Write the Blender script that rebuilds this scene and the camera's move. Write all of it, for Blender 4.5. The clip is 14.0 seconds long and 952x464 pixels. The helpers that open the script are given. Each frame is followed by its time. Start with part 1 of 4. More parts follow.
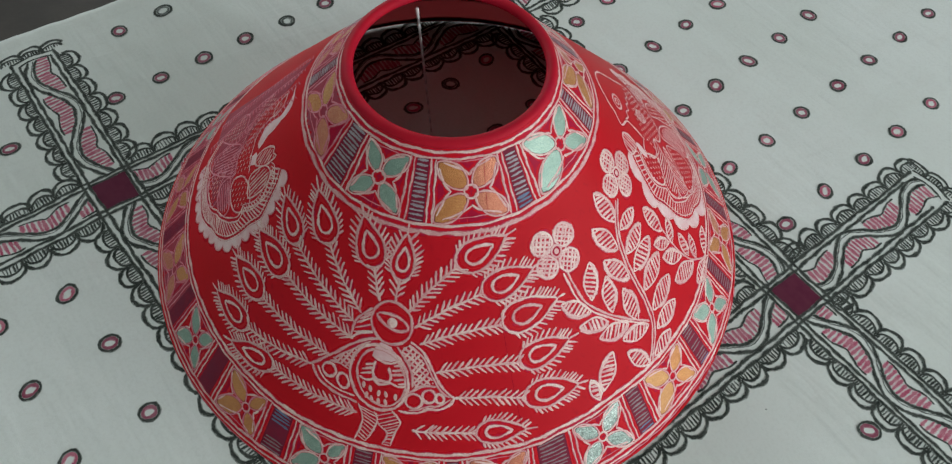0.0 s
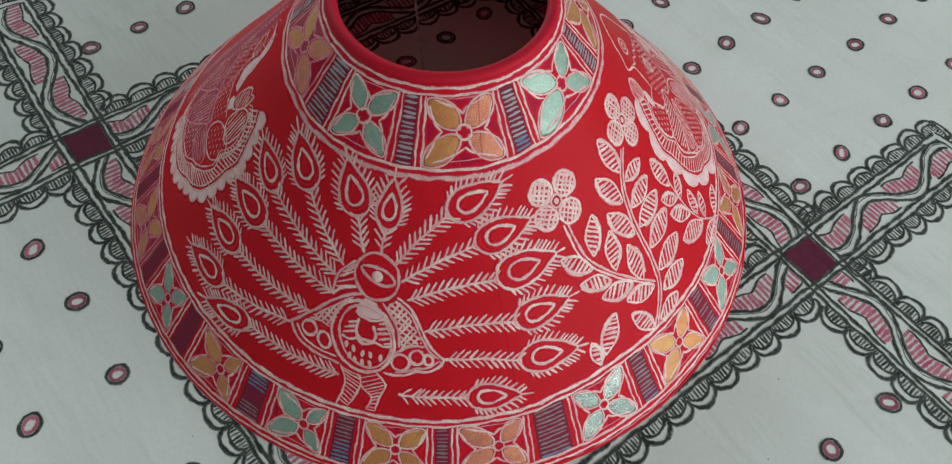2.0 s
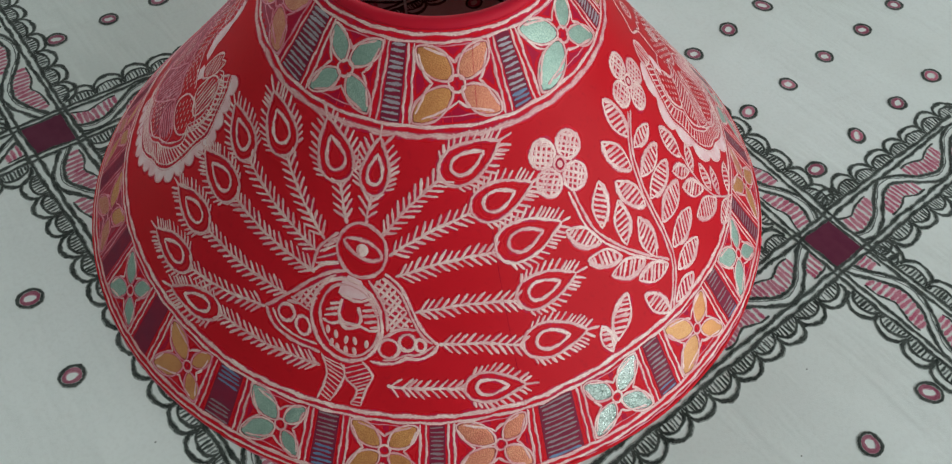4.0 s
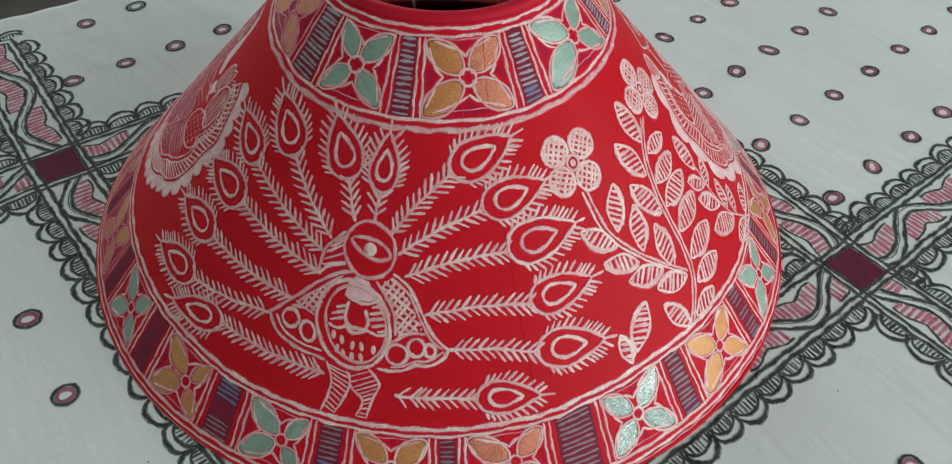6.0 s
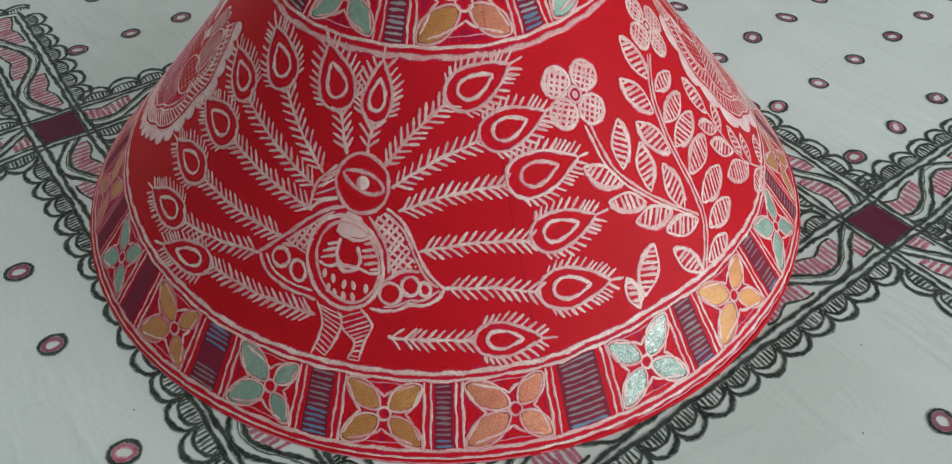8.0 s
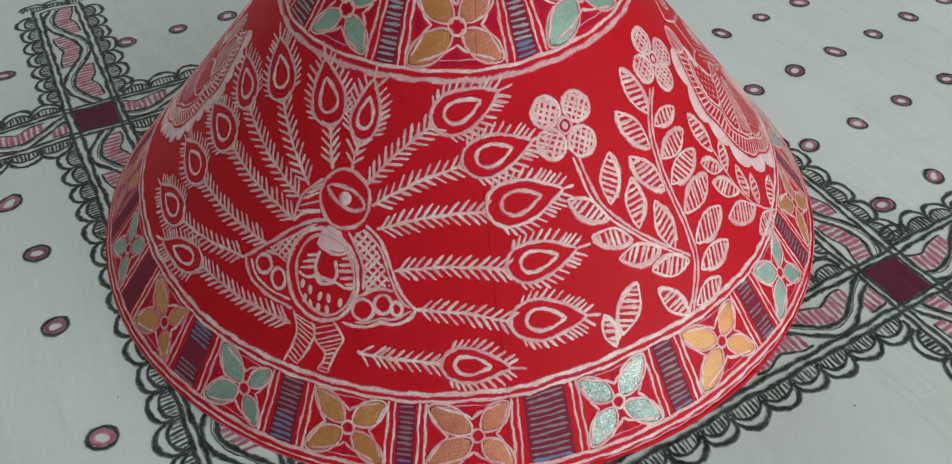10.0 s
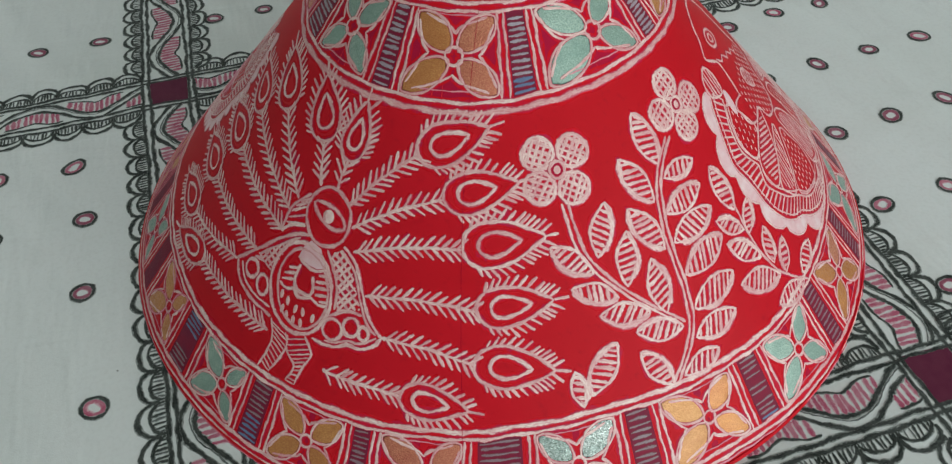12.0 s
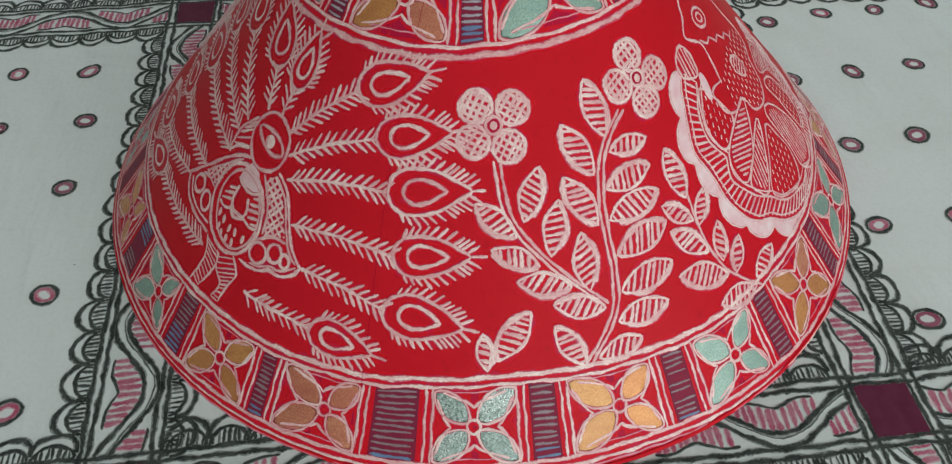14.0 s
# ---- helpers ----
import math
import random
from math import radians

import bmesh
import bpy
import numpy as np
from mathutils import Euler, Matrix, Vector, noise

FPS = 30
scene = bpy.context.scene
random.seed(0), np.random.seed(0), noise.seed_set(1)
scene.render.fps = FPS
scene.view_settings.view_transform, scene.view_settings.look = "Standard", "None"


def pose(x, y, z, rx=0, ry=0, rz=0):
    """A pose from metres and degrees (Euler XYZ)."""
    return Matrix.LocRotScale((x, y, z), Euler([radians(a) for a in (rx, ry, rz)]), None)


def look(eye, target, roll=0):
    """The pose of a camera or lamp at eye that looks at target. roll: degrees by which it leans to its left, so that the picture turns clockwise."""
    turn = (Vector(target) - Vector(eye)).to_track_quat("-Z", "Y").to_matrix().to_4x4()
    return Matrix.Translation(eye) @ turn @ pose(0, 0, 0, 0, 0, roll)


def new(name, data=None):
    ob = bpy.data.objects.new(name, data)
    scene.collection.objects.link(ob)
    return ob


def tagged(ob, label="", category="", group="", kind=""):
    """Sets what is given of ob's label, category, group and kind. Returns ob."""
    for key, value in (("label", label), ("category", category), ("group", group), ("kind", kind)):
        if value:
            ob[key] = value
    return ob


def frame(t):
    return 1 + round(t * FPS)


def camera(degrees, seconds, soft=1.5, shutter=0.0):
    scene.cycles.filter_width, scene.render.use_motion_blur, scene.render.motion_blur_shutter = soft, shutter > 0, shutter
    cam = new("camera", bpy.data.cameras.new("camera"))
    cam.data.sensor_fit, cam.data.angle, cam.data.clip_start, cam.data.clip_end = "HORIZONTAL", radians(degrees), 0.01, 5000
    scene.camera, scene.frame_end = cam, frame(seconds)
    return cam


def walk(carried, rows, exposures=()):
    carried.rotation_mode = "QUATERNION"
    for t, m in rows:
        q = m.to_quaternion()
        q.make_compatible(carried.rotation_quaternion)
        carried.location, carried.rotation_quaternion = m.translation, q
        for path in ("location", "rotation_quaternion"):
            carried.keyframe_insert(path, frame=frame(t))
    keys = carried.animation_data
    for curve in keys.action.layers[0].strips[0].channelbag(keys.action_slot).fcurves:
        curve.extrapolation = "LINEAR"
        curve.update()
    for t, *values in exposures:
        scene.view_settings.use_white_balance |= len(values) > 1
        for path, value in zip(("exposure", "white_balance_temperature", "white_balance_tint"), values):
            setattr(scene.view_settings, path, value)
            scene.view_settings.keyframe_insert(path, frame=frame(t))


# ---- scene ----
cam = camera(62.10, 14.0, 1.2)
PATH = [
    (0, (0.0017, -0.3316, 0.5226), (0.0604, 0.7252, -1.1743), 3.79),
    (0.5, (0.0035, -0.3334, 0.5152), (0.0727, 0.7023, -1.1943), 4.47),
    (1, (0.0041, -0.3326, 0.5087), (0.0703, 0.6769, -1.2166), 4.38),
    (1.5, (0.0047, -0.3338, 0.4979), (0.0605, 0.6799, -1.2253), 3.67),
    (2, (0.0069, -0.3336, 0.4781), (0.0676, 0.7084, -1.2279), 4.52),
    (2.2, (0.0070, -0.3346, 0.4737), (0.0723, 0.7113, -1.2299), 4.80),
    (4.3, (0.0050, -0.3474, 0.4121), (0.0910, 0.8523, -1.1859), 4.08),
    (4.5, (0.0038, -0.3486, 0.4107), (0.0805, 0.8850, -1.1617), 3.54),
    (5, (0.0032, -0.3584, 0.4049), (0.0730, 0.9230, -1.1291), 2.58),
    (5.5, (0.0071, -0.3699, 0.3904), (0.0657, 0.9350, -1.1241), 2.51),
    (6, (0.0062, -0.3788, 0.3755), (0.0625, 0.9810, -1.0900), 2.63),
    (6.5, (0.0082, -0.3864, 0.3605), (0.0506, 0.9789, -1.1004), 2.24),
    (7, (0.0097, -0.3908, 0.3466), (0.0543, 1.0030, -1.0871), 2.03),
    (7.5, (0.0145, -0.3969, 0.3375), (0.0438, 0.9834, -1.1095), 1.31),
    (8, (0.0194, -0.3972, 0.3340), (0.0151, 1.0075, -1.0896), 0.69),
    (8.2, (0.0223, -0.3973, 0.3351), (0.0014, 1.0206, -1.0751), 0.95),
    (10.3, (0.0731, -0.3790, 0.3419), (-0.1610, 1.0027, -1.0851), -0.54),
    (10.5, (0.0802, -0.3739, 0.3418), (-0.1856, 0.9993, -1.0878), -0.86),
    (11, (0.0954, -0.3664, 0.3401), (-0.2433, 0.9736, -1.1055), -1.17),
    (11.5, (0.1144, -0.3562, 0.3446), (-0.3114, 0.9444, -1.1139), -1.55),
    (12, (0.1267, -0.3390, 0.3531), (-0.3922, 0.9153, -1.1157), -3.23),
    (12.5, (0.1484, -0.3319, 0.3502), (-0.4223, 0.8927, -1.1245), -3.00),
    (13, (0.1739, -0.3322, 0.3467), (-0.4461, 0.8649, -1.1306), -2.60),
    (13.5, (0.1864, -0.3213, 0.3397), (-0.4674, 0.8354, -1.1552), -1.26),
    (14, (0.1913, -0.3139, 0.3379), (-0.5028, 0.8160, -1.1593), -1.03),
]
walk(cam, [(t, look(eye, target, roll)) for t, eye, target, roll in PATH], [(0.0, 0.10), (5.0, 0.20), (8.0, 0.20), (10.5, 0.13), (14.0, 0.09)])

# ---- light ----
world = bpy.data.worlds.new("world")
scene.world = world
world.use_nodes = True
sky = world.node_tree.nodes.new("ShaderNodeTexSky")
sky.sky_type, sky.sun_disc = "NISHITA", False
sky.sun_elevation, sky.sun_rotation = radians(38), radians(100)
world.node_tree.links.new(sky.outputs["Color"], world.node_tree.nodes["Background"].inputs["Color"])
world.node_tree.nodes["Background"].inputs["Strength"].default_value = 0.1


def area(name, m, w, h, watts, colour):
    lamp = bpy.data.lights.new(name, "AREA")
    lamp.shape, lamp.size, lamp.size_y, lamp.energy, lamp.color = "RECTANGLE", w, h, watts, colour
    ob = new(name, lamp)
    ob.matrix_world = m
    return ob


FLOOR = -0.78
area("window_daylight", look((1.82, -1.0, 0.66), (0.1, 0.0, 0.1)), 2.6, 1.0, 36, (0.95, 1.0, 1.0))
# Fill light added from behind on the left, with an invented opening round it.
area("far_fill_light", look((-1.1, 2.37, 0.98), (-0.3, 0.1, 0.0)), 1.3, 1.15, 25, (0.95, 1.0, 1.0))


# ---- materials ----
class Nodes:
    """A node material, with short calls for the nodes that it needs."""

    def __init__(self, name, rough=0.5, metal=0.0, spec=0.5):
        self.mat = bpy.data.materials.new(name)
        self.mat.use_nodes = True
        self.tree = self.mat.node_tree
        self.out = self.tree.nodes["Principled BSDF"]
        self.out.inputs["Roughness"].default_value = rough
        self.out.inputs["Metallic"].default_value = metal
        self.out.inputs["Specular IOR Level"].default_value = spec
        self.place = self.tree.nodes.new("ShaderNodeTexCoord").outputs["Object"]

    def put(self, value, socket):
        if isinstance(value, bpy.types.NodeSocket):
            self.tree.links.new(value, socket)
        elif isinstance(value, tuple) and len(value) == 3 and socket.type == "RGBA":
            socket.default_value = (*value, 1)
        else:
            socket.default_value = value

    def noise(self, scale, detail=3.0, stretch=None):
        place = self.place
        if stretch:
            mapping = self.tree.nodes.new("ShaderNodeMapping")
            mapping.vector_type = "TEXTURE"
            mapping.inputs["Rotation"].default_value = (0, 0, radians(stretch[0]))
            mapping.inputs["Scale"].default_value = (1 / stretch[1], 1, 1)
            self.put(place, mapping.inputs["Vector"])
            place = mapping.outputs["Vector"]
        node = self.tree.nodes.new("ShaderNodeTexNoise")
        node.inputs["Scale"].default_value, node.inputs["Detail"].default_value = scale, detail
        self.put(place, node.inputs["Vector"])
        return node.outputs["Fac"]

    def maths(self, kind, a, b=0.0):
        node = self.tree.nodes.new("ShaderNodeMath")
        node.operation = kind
        self.put(a, node.inputs[0]), self.put(b, node.inputs[1])
        return node.outputs[0]

    def span(self, value, low, high, to_low=0.0, to_high=1.0):
        node = self.tree.nodes.new("ShaderNodeMapRange")
        node.interpolation_type = "SMOOTHSTEP"
        for i, v in enumerate((value, low, high, to_low, to_high)):
            self.put(v, node.inputs[i])
        return node.outputs[0]

    def mix(self, fac, a, b):
        node = self.tree.nodes.new("ShaderNodeMix")
        node.data_type = "RGBA"
        self.put(fac, node.inputs[0]), self.put(a, node.inputs[6]), self.put(b, node.inputs[7])
        return node.outputs[2]

    def across(self):
        """1 in the middle of a brush stroke, 0 at its edges."""
        split = self.tree.nodes.new("ShaderNodeSeparateXYZ")
        uv = self.tree.nodes.new("ShaderNodeUVMap")
        self.put(uv.outputs[0], split.inputs[0])
        return self.maths("SUBTRACT", 1.0, self.maths("ABSOLUTE", self.maths("SUBTRACT", self.maths("MULTIPLY", split.outputs[1], 2.0), 1.0)))

    def each(self):
        """A number of its own for every separate stroke."""
        return self.tree.nodes.new("ShaderNodeNewGeometry").outputs["Random Per Island"]

    def bristles(self):
        """Fine streaks along a brush stroke."""
        mapping = self.tree.nodes.new("ShaderNodeMapping")
        mapping.inputs["Scale"].default_value = (2.2, 5.0, 1)
        self.put(self.tree.nodes.new("ShaderNodeUVMap").outputs[0], mapping.inputs["Vector"])
        node = self.tree.nodes.new("ShaderNodeTexNoise")
        node.inputs["Scale"].default_value, node.inputs["Detail"].default_value = 1.6, 3.0
        self.put(self.maths("ADD", self.maths("MULTIPLY", self.each(), 40.0), 0.0), mapping.inputs["Location"])
        self.put(mapping.outputs["Vector"], node.inputs["Vector"])
        return node.outputs["Fac"]

    def bump(self, height, strength, distance):
        node = self.tree.nodes.new("ShaderNodeBump")
        node.inputs["Strength"].default_value, node.inputs["Distance"].default_value = strength, distance
        self.put(height, node.inputs["Height"])
        self.put(node.outputs[0], self.out.inputs["Normal"])

    def glow_through(self, colour, share):
        """A thin sheet that lets some light through."""
        thin = self.tree.nodes.new("ShaderNodeBsdfTranslucent")
        thin.inputs["Color"].default_value = (*colour, 1)
        mix = self.tree.nodes.new("ShaderNodeMixShader")
        mix.inputs[0].default_value = share
        self.tree.links.new(self.out.outputs[0], mix.inputs[1])
        self.tree.links.new(thin.outputs[0], mix.inputs[2])
        self.tree.links.new(mix.outputs[0], self.tree.nodes["Material Output"].inputs["Surface"])

    def colour(self, value):
        self.put(value, self.out.inputs["Base Color"])
        return self.mat


RED = (0.62, 0.012, 0.021)
CLOTH = (0.66, 0.70, 0.685)


def red_paint():
    n = Nodes("red shade paint", 0.38, 0.0, 0.05)
    tone = n.mix(n.span(n.noise(14, 4), 0.35, 0.7), RED, (0.65, 0.013, 0.025))
    tone = n.mix(n.span(n.noise(260, 3), 0.55, 0.8, 0.0, 0.35), tone, (0.40, 0.006, 0.018))
    n.bump(n.noise(900, 2), 0.12, 0.0004)
    n.glow_through((0.75, 0.14, 0.15), 0.22)
    return n.colour(tone)


def brush_paint(name, colour, under, worn_hazy=0.25, rough=0.55, grain=1500, spec=0.3, thin=0.75, dry=0.8):
    """Opaque paint in brush strokes, thin and broken at the edges, so that what is under it shows."""
    n = Nodes(name, rough, 0.0, spec)
    fine = n.maths("MULTIPLY", n.maths("SUBTRACT", n.noise(grain, 3), 0.5), 1.5)
    broad = n.maths("MULTIPLY", n.maths("SUBTRACT", n.noise(grain / 6, 2), 0.5), 0.9)
    body = n.maths("ADD", n.maths("MULTIPLY", n.across(), 1.25), n.maths("ADD", fine, broad))
    cover = n.span(body, worn_hazy - 0.12, worn_hazy + 0.30)
    patchy = n.span(n.noise(110, 5), 0.36, 0.66, thin, 1.0)
    patchy = n.maths("MULTIPLY", patchy, n.span(n.bristles(), 0.32, 0.60, dry, 1.0))
    patchy = n.maths("MULTIPLY", patchy, n.span(n.each(), 0.0, 0.7, dry + 0.15, 1.0))
    n.bump(n.noise(1800, 3), 0.25, 0.0005)
    return n.colour(n.mix(n.maths("MULTIPLY", cover, patchy), under, colour))


def metal_paint(name, colour, dark, metal, rough, coat=0.1, crinkle=(1300, 0.6, 0.0007)):
    """Pearly craft paint: thin, streaky, with a fine glittering grain."""
    n = Nodes(name, rough, metal, 0.5)
    n.put(n.span(n.noise(90, 4), 0.38, 0.62, coat * 0.4, coat), n.out.inputs["Coat Weight"])
    n.out.inputs["Coat Roughness"].default_value = 0.28
    n.out.inputs["Coat IOR"].default_value = 1.8
    tone = n.mix(n.span(n.noise(1700, 3), 0.35, 0.70, 0.25, 1.0), dark, colour)
    tone = n.mix(n.span(n.noise(150, 4, (40, 0.35)), 0.42, 0.75, 0.0, 0.55), tone, dark)
    n.put(n.span(n.noise(700, 3), 0.35, 0.7, rough - 0.08, rough + 0.2), n.out.inputs["Roughness"])
    tone = n.mix(n.span(n.each(), 0.2, 0.9, 0.0, 0.45), tone, dark)
    tone = n.mix(n.span(n.maths("ADD", n.across(), n.maths("MULTIPLY", n.noise(500, 2), 0.5)), 0.62, 1.05), (dark[0] * 0.35, dark[1] * 0.35, dark[2] * 0.35), tone)
    n.bump(n.noise(crinkle[0], 4), crinkle[1], crinkle[2])
    return n.colour(tone)


def cloth_weave():
    n = Nodes("white cotton cloth", 0.9, 0.0, 0.1)
    tone = n.mix(n.span(n.noise(3.5, 4), 0.3, 0.75), CLOTH, (0.60, 0.645, 0.615))
    tone = n.mix(n.span(n.noise(22, 5, (35, 0.25)), 0.5, 0.8, 0.0, 0.30), tone, (0.56, 0.58, 0.545))
    tone = n.mix(n.span(n.noise(420, 2), 0.4, 0.75, 0.0, 0.25), tone, (0.52, 0.55, 0.52))
    folds = n.maths("ADD", n.span(n.noise(40, 3, (-52, 0.22)), 0.45, 0.65), n.maths("MULTIPLY", n.span(n.noise(38, 3, (28, 0.16)), 0.5, 0.66), 0.6))
    n.bump(n.maths("ADD", n.maths("MULTIPLY", n.noise(1300, 2), 0.25), folds), 0.20, 0.0022)
    return n.colour(tone)


def plain(name, a, b, scale, rough=0.8, spec=0.3):
    n = Nodes(name, rough, 0.0, spec)
    n.bump(n.noise(scale * 12, 3), 0.2, min(0.002, 0.024 / scale))
    return n.colour(n.mix(n.span(n.noise(scale, 5), 0.35, 0.7), a, b))


RED_PAINT = red_paint()
RIM_RED = plain("crimson rim tape", (0.46, 0.008, 0.024), (0.40, 0.007, 0.028), 60, 0.6, 0.12)
WHITE = brush_paint("white line paint", (0.80, 0.65, 0.59), (0.47, 0.05, 0.09), 0.28, 0.42, 700, 0.45, 0.70, 0.52)
HALO = brush_paint("magenta brush fringe", (0.43, 0.020, 0.068), (0.57, 0.010, 0.018), 0.36, 0.32, 500, 0.04, 0.35, 0.30)
WHITE_FILL = brush_paint("white filling paint", (0.74, 0.58, 0.58), (0.62, 0.16, 0.21), 0.22, grain=500, thin=0.7)
PINK = brush_paint("thin pink paint", (0.66, 0.30, 0.36), (0.52, 0.03, 0.07), 0.40, thin=0.6)
PURPLE = brush_paint("purple wash", (0.165, 0.020, 0.046), (0.27, 0.012, 0.034), 0.30, 0.5, 600, 0.08, thin=0.6)
STEEL = brush_paint("grey dashes", (0.25, 0.19, 0.21), (0.15, 0.024, 0.040), 0.40, 0.45)
PALE_STEEL = brush_paint("pale grey dashes", (0.36, 0.34, 0.38), (0.15, 0.024, 0.04), 0.36, 0.45)
BLUE = brush_paint("blue dashes", (0.11, 0.20, 0.33), (0.13, 0.05, 0.10), 0.30, 0.45)
# This mauve takes in crowded thin lines and the sheen at glancing angles.
MAUVE_SHEEN = brush_paint("mauve wash with glancing sheen", (0.34, 0.065, 0.10), (0.38, 0.025, 0.05), 0.30, 0.45, 500, 0.06, thin=0.55)
CRIMSON = brush_paint("crimson wash", (0.36, 0.010, 0.043), (0.45, 0.010, 0.034), 0.35, 0.34, 500, 0.04, thin=0.5)
GOLD = metal_paint("gold pearl paint", (0.69, 0.34, 0.11), (0.46, 0.16, 0.05), 0.45, 0.40, 0.1, (1500, 0.6, 0.0006))
OCHRE = metal_paint("yellow pearl paint", (0.66, 0.37, 0.14), (0.46, 0.19, 0.06), 0.4, 0.42, 0.1, (1500, 0.6, 0.0006))
COPPER = metal_paint("copper pearl paint", (0.70, 0.33, 0.18), (0.46, 0.11, 0.07), 0.5, 0.40, 0.1, (1500, 0.6, 0.0006))
MINT = metal_paint("mint pearl paint", (0.41, 0.54, 0.45), (0.17, 0.29, 0.24), 0.5, 0.38, 0.1, (1500, 0.6, 0.0006))
SILVER = metal_paint("silver mint pearl paint", (0.56, 0.61, 0.57), (0.10, 0.17, 0.14), 0.8, 0.32, 0.1, (850, 0.75, 0.0010))
lining = Nodes("dark maroon lining", 0.6, 0.0, 0.2)
lining.glow_through((0.80, 0.52, 0.54), 0.72)
MAROON_LINING = lining.colour(lining.mix(lining.span(lining.noise(30, 4), 0.35, 0.7), (0.07, 0.014, 0.018), (0.09, 0.018, 0.022)))
COTTON = cloth_weave()
BLACK_INK = brush_paint("black cloth ink", (0.014, 0.019, 0.016), (0.28, 0.31, 0.29), 0.34, 0.85, 800, 0.1, 0.88, 0.84)
GREY_INK = brush_paint("thin black cloth ink", (0.030, 0.038, 0.034), (0.48, 0.52, 0.50), 0.40, 0.85, 1300, 0.1, 0.8)
RED_INK = brush_paint("crimson cloth ink", (0.36, 0.055, 0.115), (0.58, 0.40, 0.43), 0.32, 0.85, 900, 0.1, 0.75, 0.75)
RING_INK = brush_paint("wine ring ink", (0.22, 0.040, 0.080), (0.42, 0.24, 0.28), 0.26, 0.85, 900, 0.1, 0.75, 0.7)
MAROON_INK = brush_paint("maroon cloth ink", (0.100, 0.016, 0.040), (0.14, 0.035, 0.06), 0.1, 0.85, 500, 0.1, 0.7)
PLASTER = plain("pale wall plaster", (0.74, 0.76, 0.74), (0.67, 0.69, 0.67), 2.5)
DARK_FLOOR = plain("dark stone floor", (0.030, 0.026, 0.022), (0.045, 0.038, 0.032), 9, 0.6)
WOOD = plain("dark table wood", (0.09, 0.05, 0.03), (0.14, 0.08, 0.05), 14, 0.55)
WIRE = Nodes("pale plastic thread", 0.25).colour((0.72, 0.70, 0.70))
FRAME_WHITE = plain("white window paint", (0.72, 0.72, 0.70), (0.66, 0.66, 0.64), 6, 0.5)


# ---- helpers for meshes ----
def mesh_object(name, verts, faces, mats, parent=None, label="", index=None, uv=None, smooth=True):
    me = bpy.data.meshes.new(name)
    me.from_pydata(verts, [], faces)
    for m in mats:
        me.materials.append(m)
    if index:
        me.polygons.foreach_set("material_index", index)
    if uv:
        layer = me.uv_layers.new(name="UVMap")
        loops = np.empty(len(me.loops), dtype=np.int32)
        me.loops.foreach_get("vertex_index", loops)
        layer.data.foreach_set("uv", np.asarray(uv, dtype=np.float32)[loops].ravel())
    me.polygons.foreach_set("use_smooth", [smooth] * len(me.polygons))
    me.update()
    ob = new(name, me)
    ob.parent = parent
    return tagged(ob, label)


def part(name, bm, material, parent, label="", smooth=False):
    me = bpy.data.meshes.new(name)
    bm.to_mesh(me)
    bm.free()
    me.materials.append(material)
    me.polygons.foreach_set("use_smooth", [smooth] * len(me.polygons))
    ob = new(name, me)
    ob.parent = parent
    return tagged(ob, label)


def box(size, at, bevel=0.0):
    bm = bmesh.new()
    bmesh.ops.create_cube(bm, size=1, matrix=Matrix.Translation(at) @ Matrix.Diagonal((*size, 1)))
    if bevel:
        bmesh.ops.bevel(bm, geom=bm.edges[:], offset=bevel, segments=2, affect="EDGES", profile=0.5)
    return bm


dice = random.Random(7)


def wobble(size):
    """A slow, hand-like drift with the distance along a line (mm)."""
    a, b = dice.uniform(0, 6.28), dice.uniform(0, 6.28)
    p, q = dice.uniform(14, 22), dice.uniform(5, 8)
    return lambda d: size * (0.7 * math.sin(6.28 * d / p + a) + 0.35 * math.sin(6.28 * d / q + b))


def curved(pts, step, closed=False):
    """The points joined by a smooth curve, sampled about every step."""
    n, out = len(pts), []
    if n == 2 and not closed:
        (ax, ay), (bx, by) = pts
        k = max(1, round(math.hypot(bx - ax, by - ay) / step))
        return [(ax + (bx - ax) * i / k, ay + (by - ay) * i / k) for i in range(k + 1)]
    get = (lambda i: pts[i % n]) if closed else (lambda i: pts[min(max(i, 0), n - 1)])
    for i in range(n if closed else n - 1):
        p0, p1, p2, p3 = get(i - 1), get(i), get(i + 1), get(i + 2)
        k = max(1, round(math.dist(p1, p2) / step))
        for j in range(k):
            t = j / k
            out.append(tuple(0.5 * (2 * b + (c - a) * t + (2 * a - 5 * b + 4 * c - d) * t * t + (3 * b - a - 3 * c + d) * t ** 3) for a, b, c, d in zip(p0, p1, p2, p3)))
    return out if closed else out + [tuple(pts[-1])]


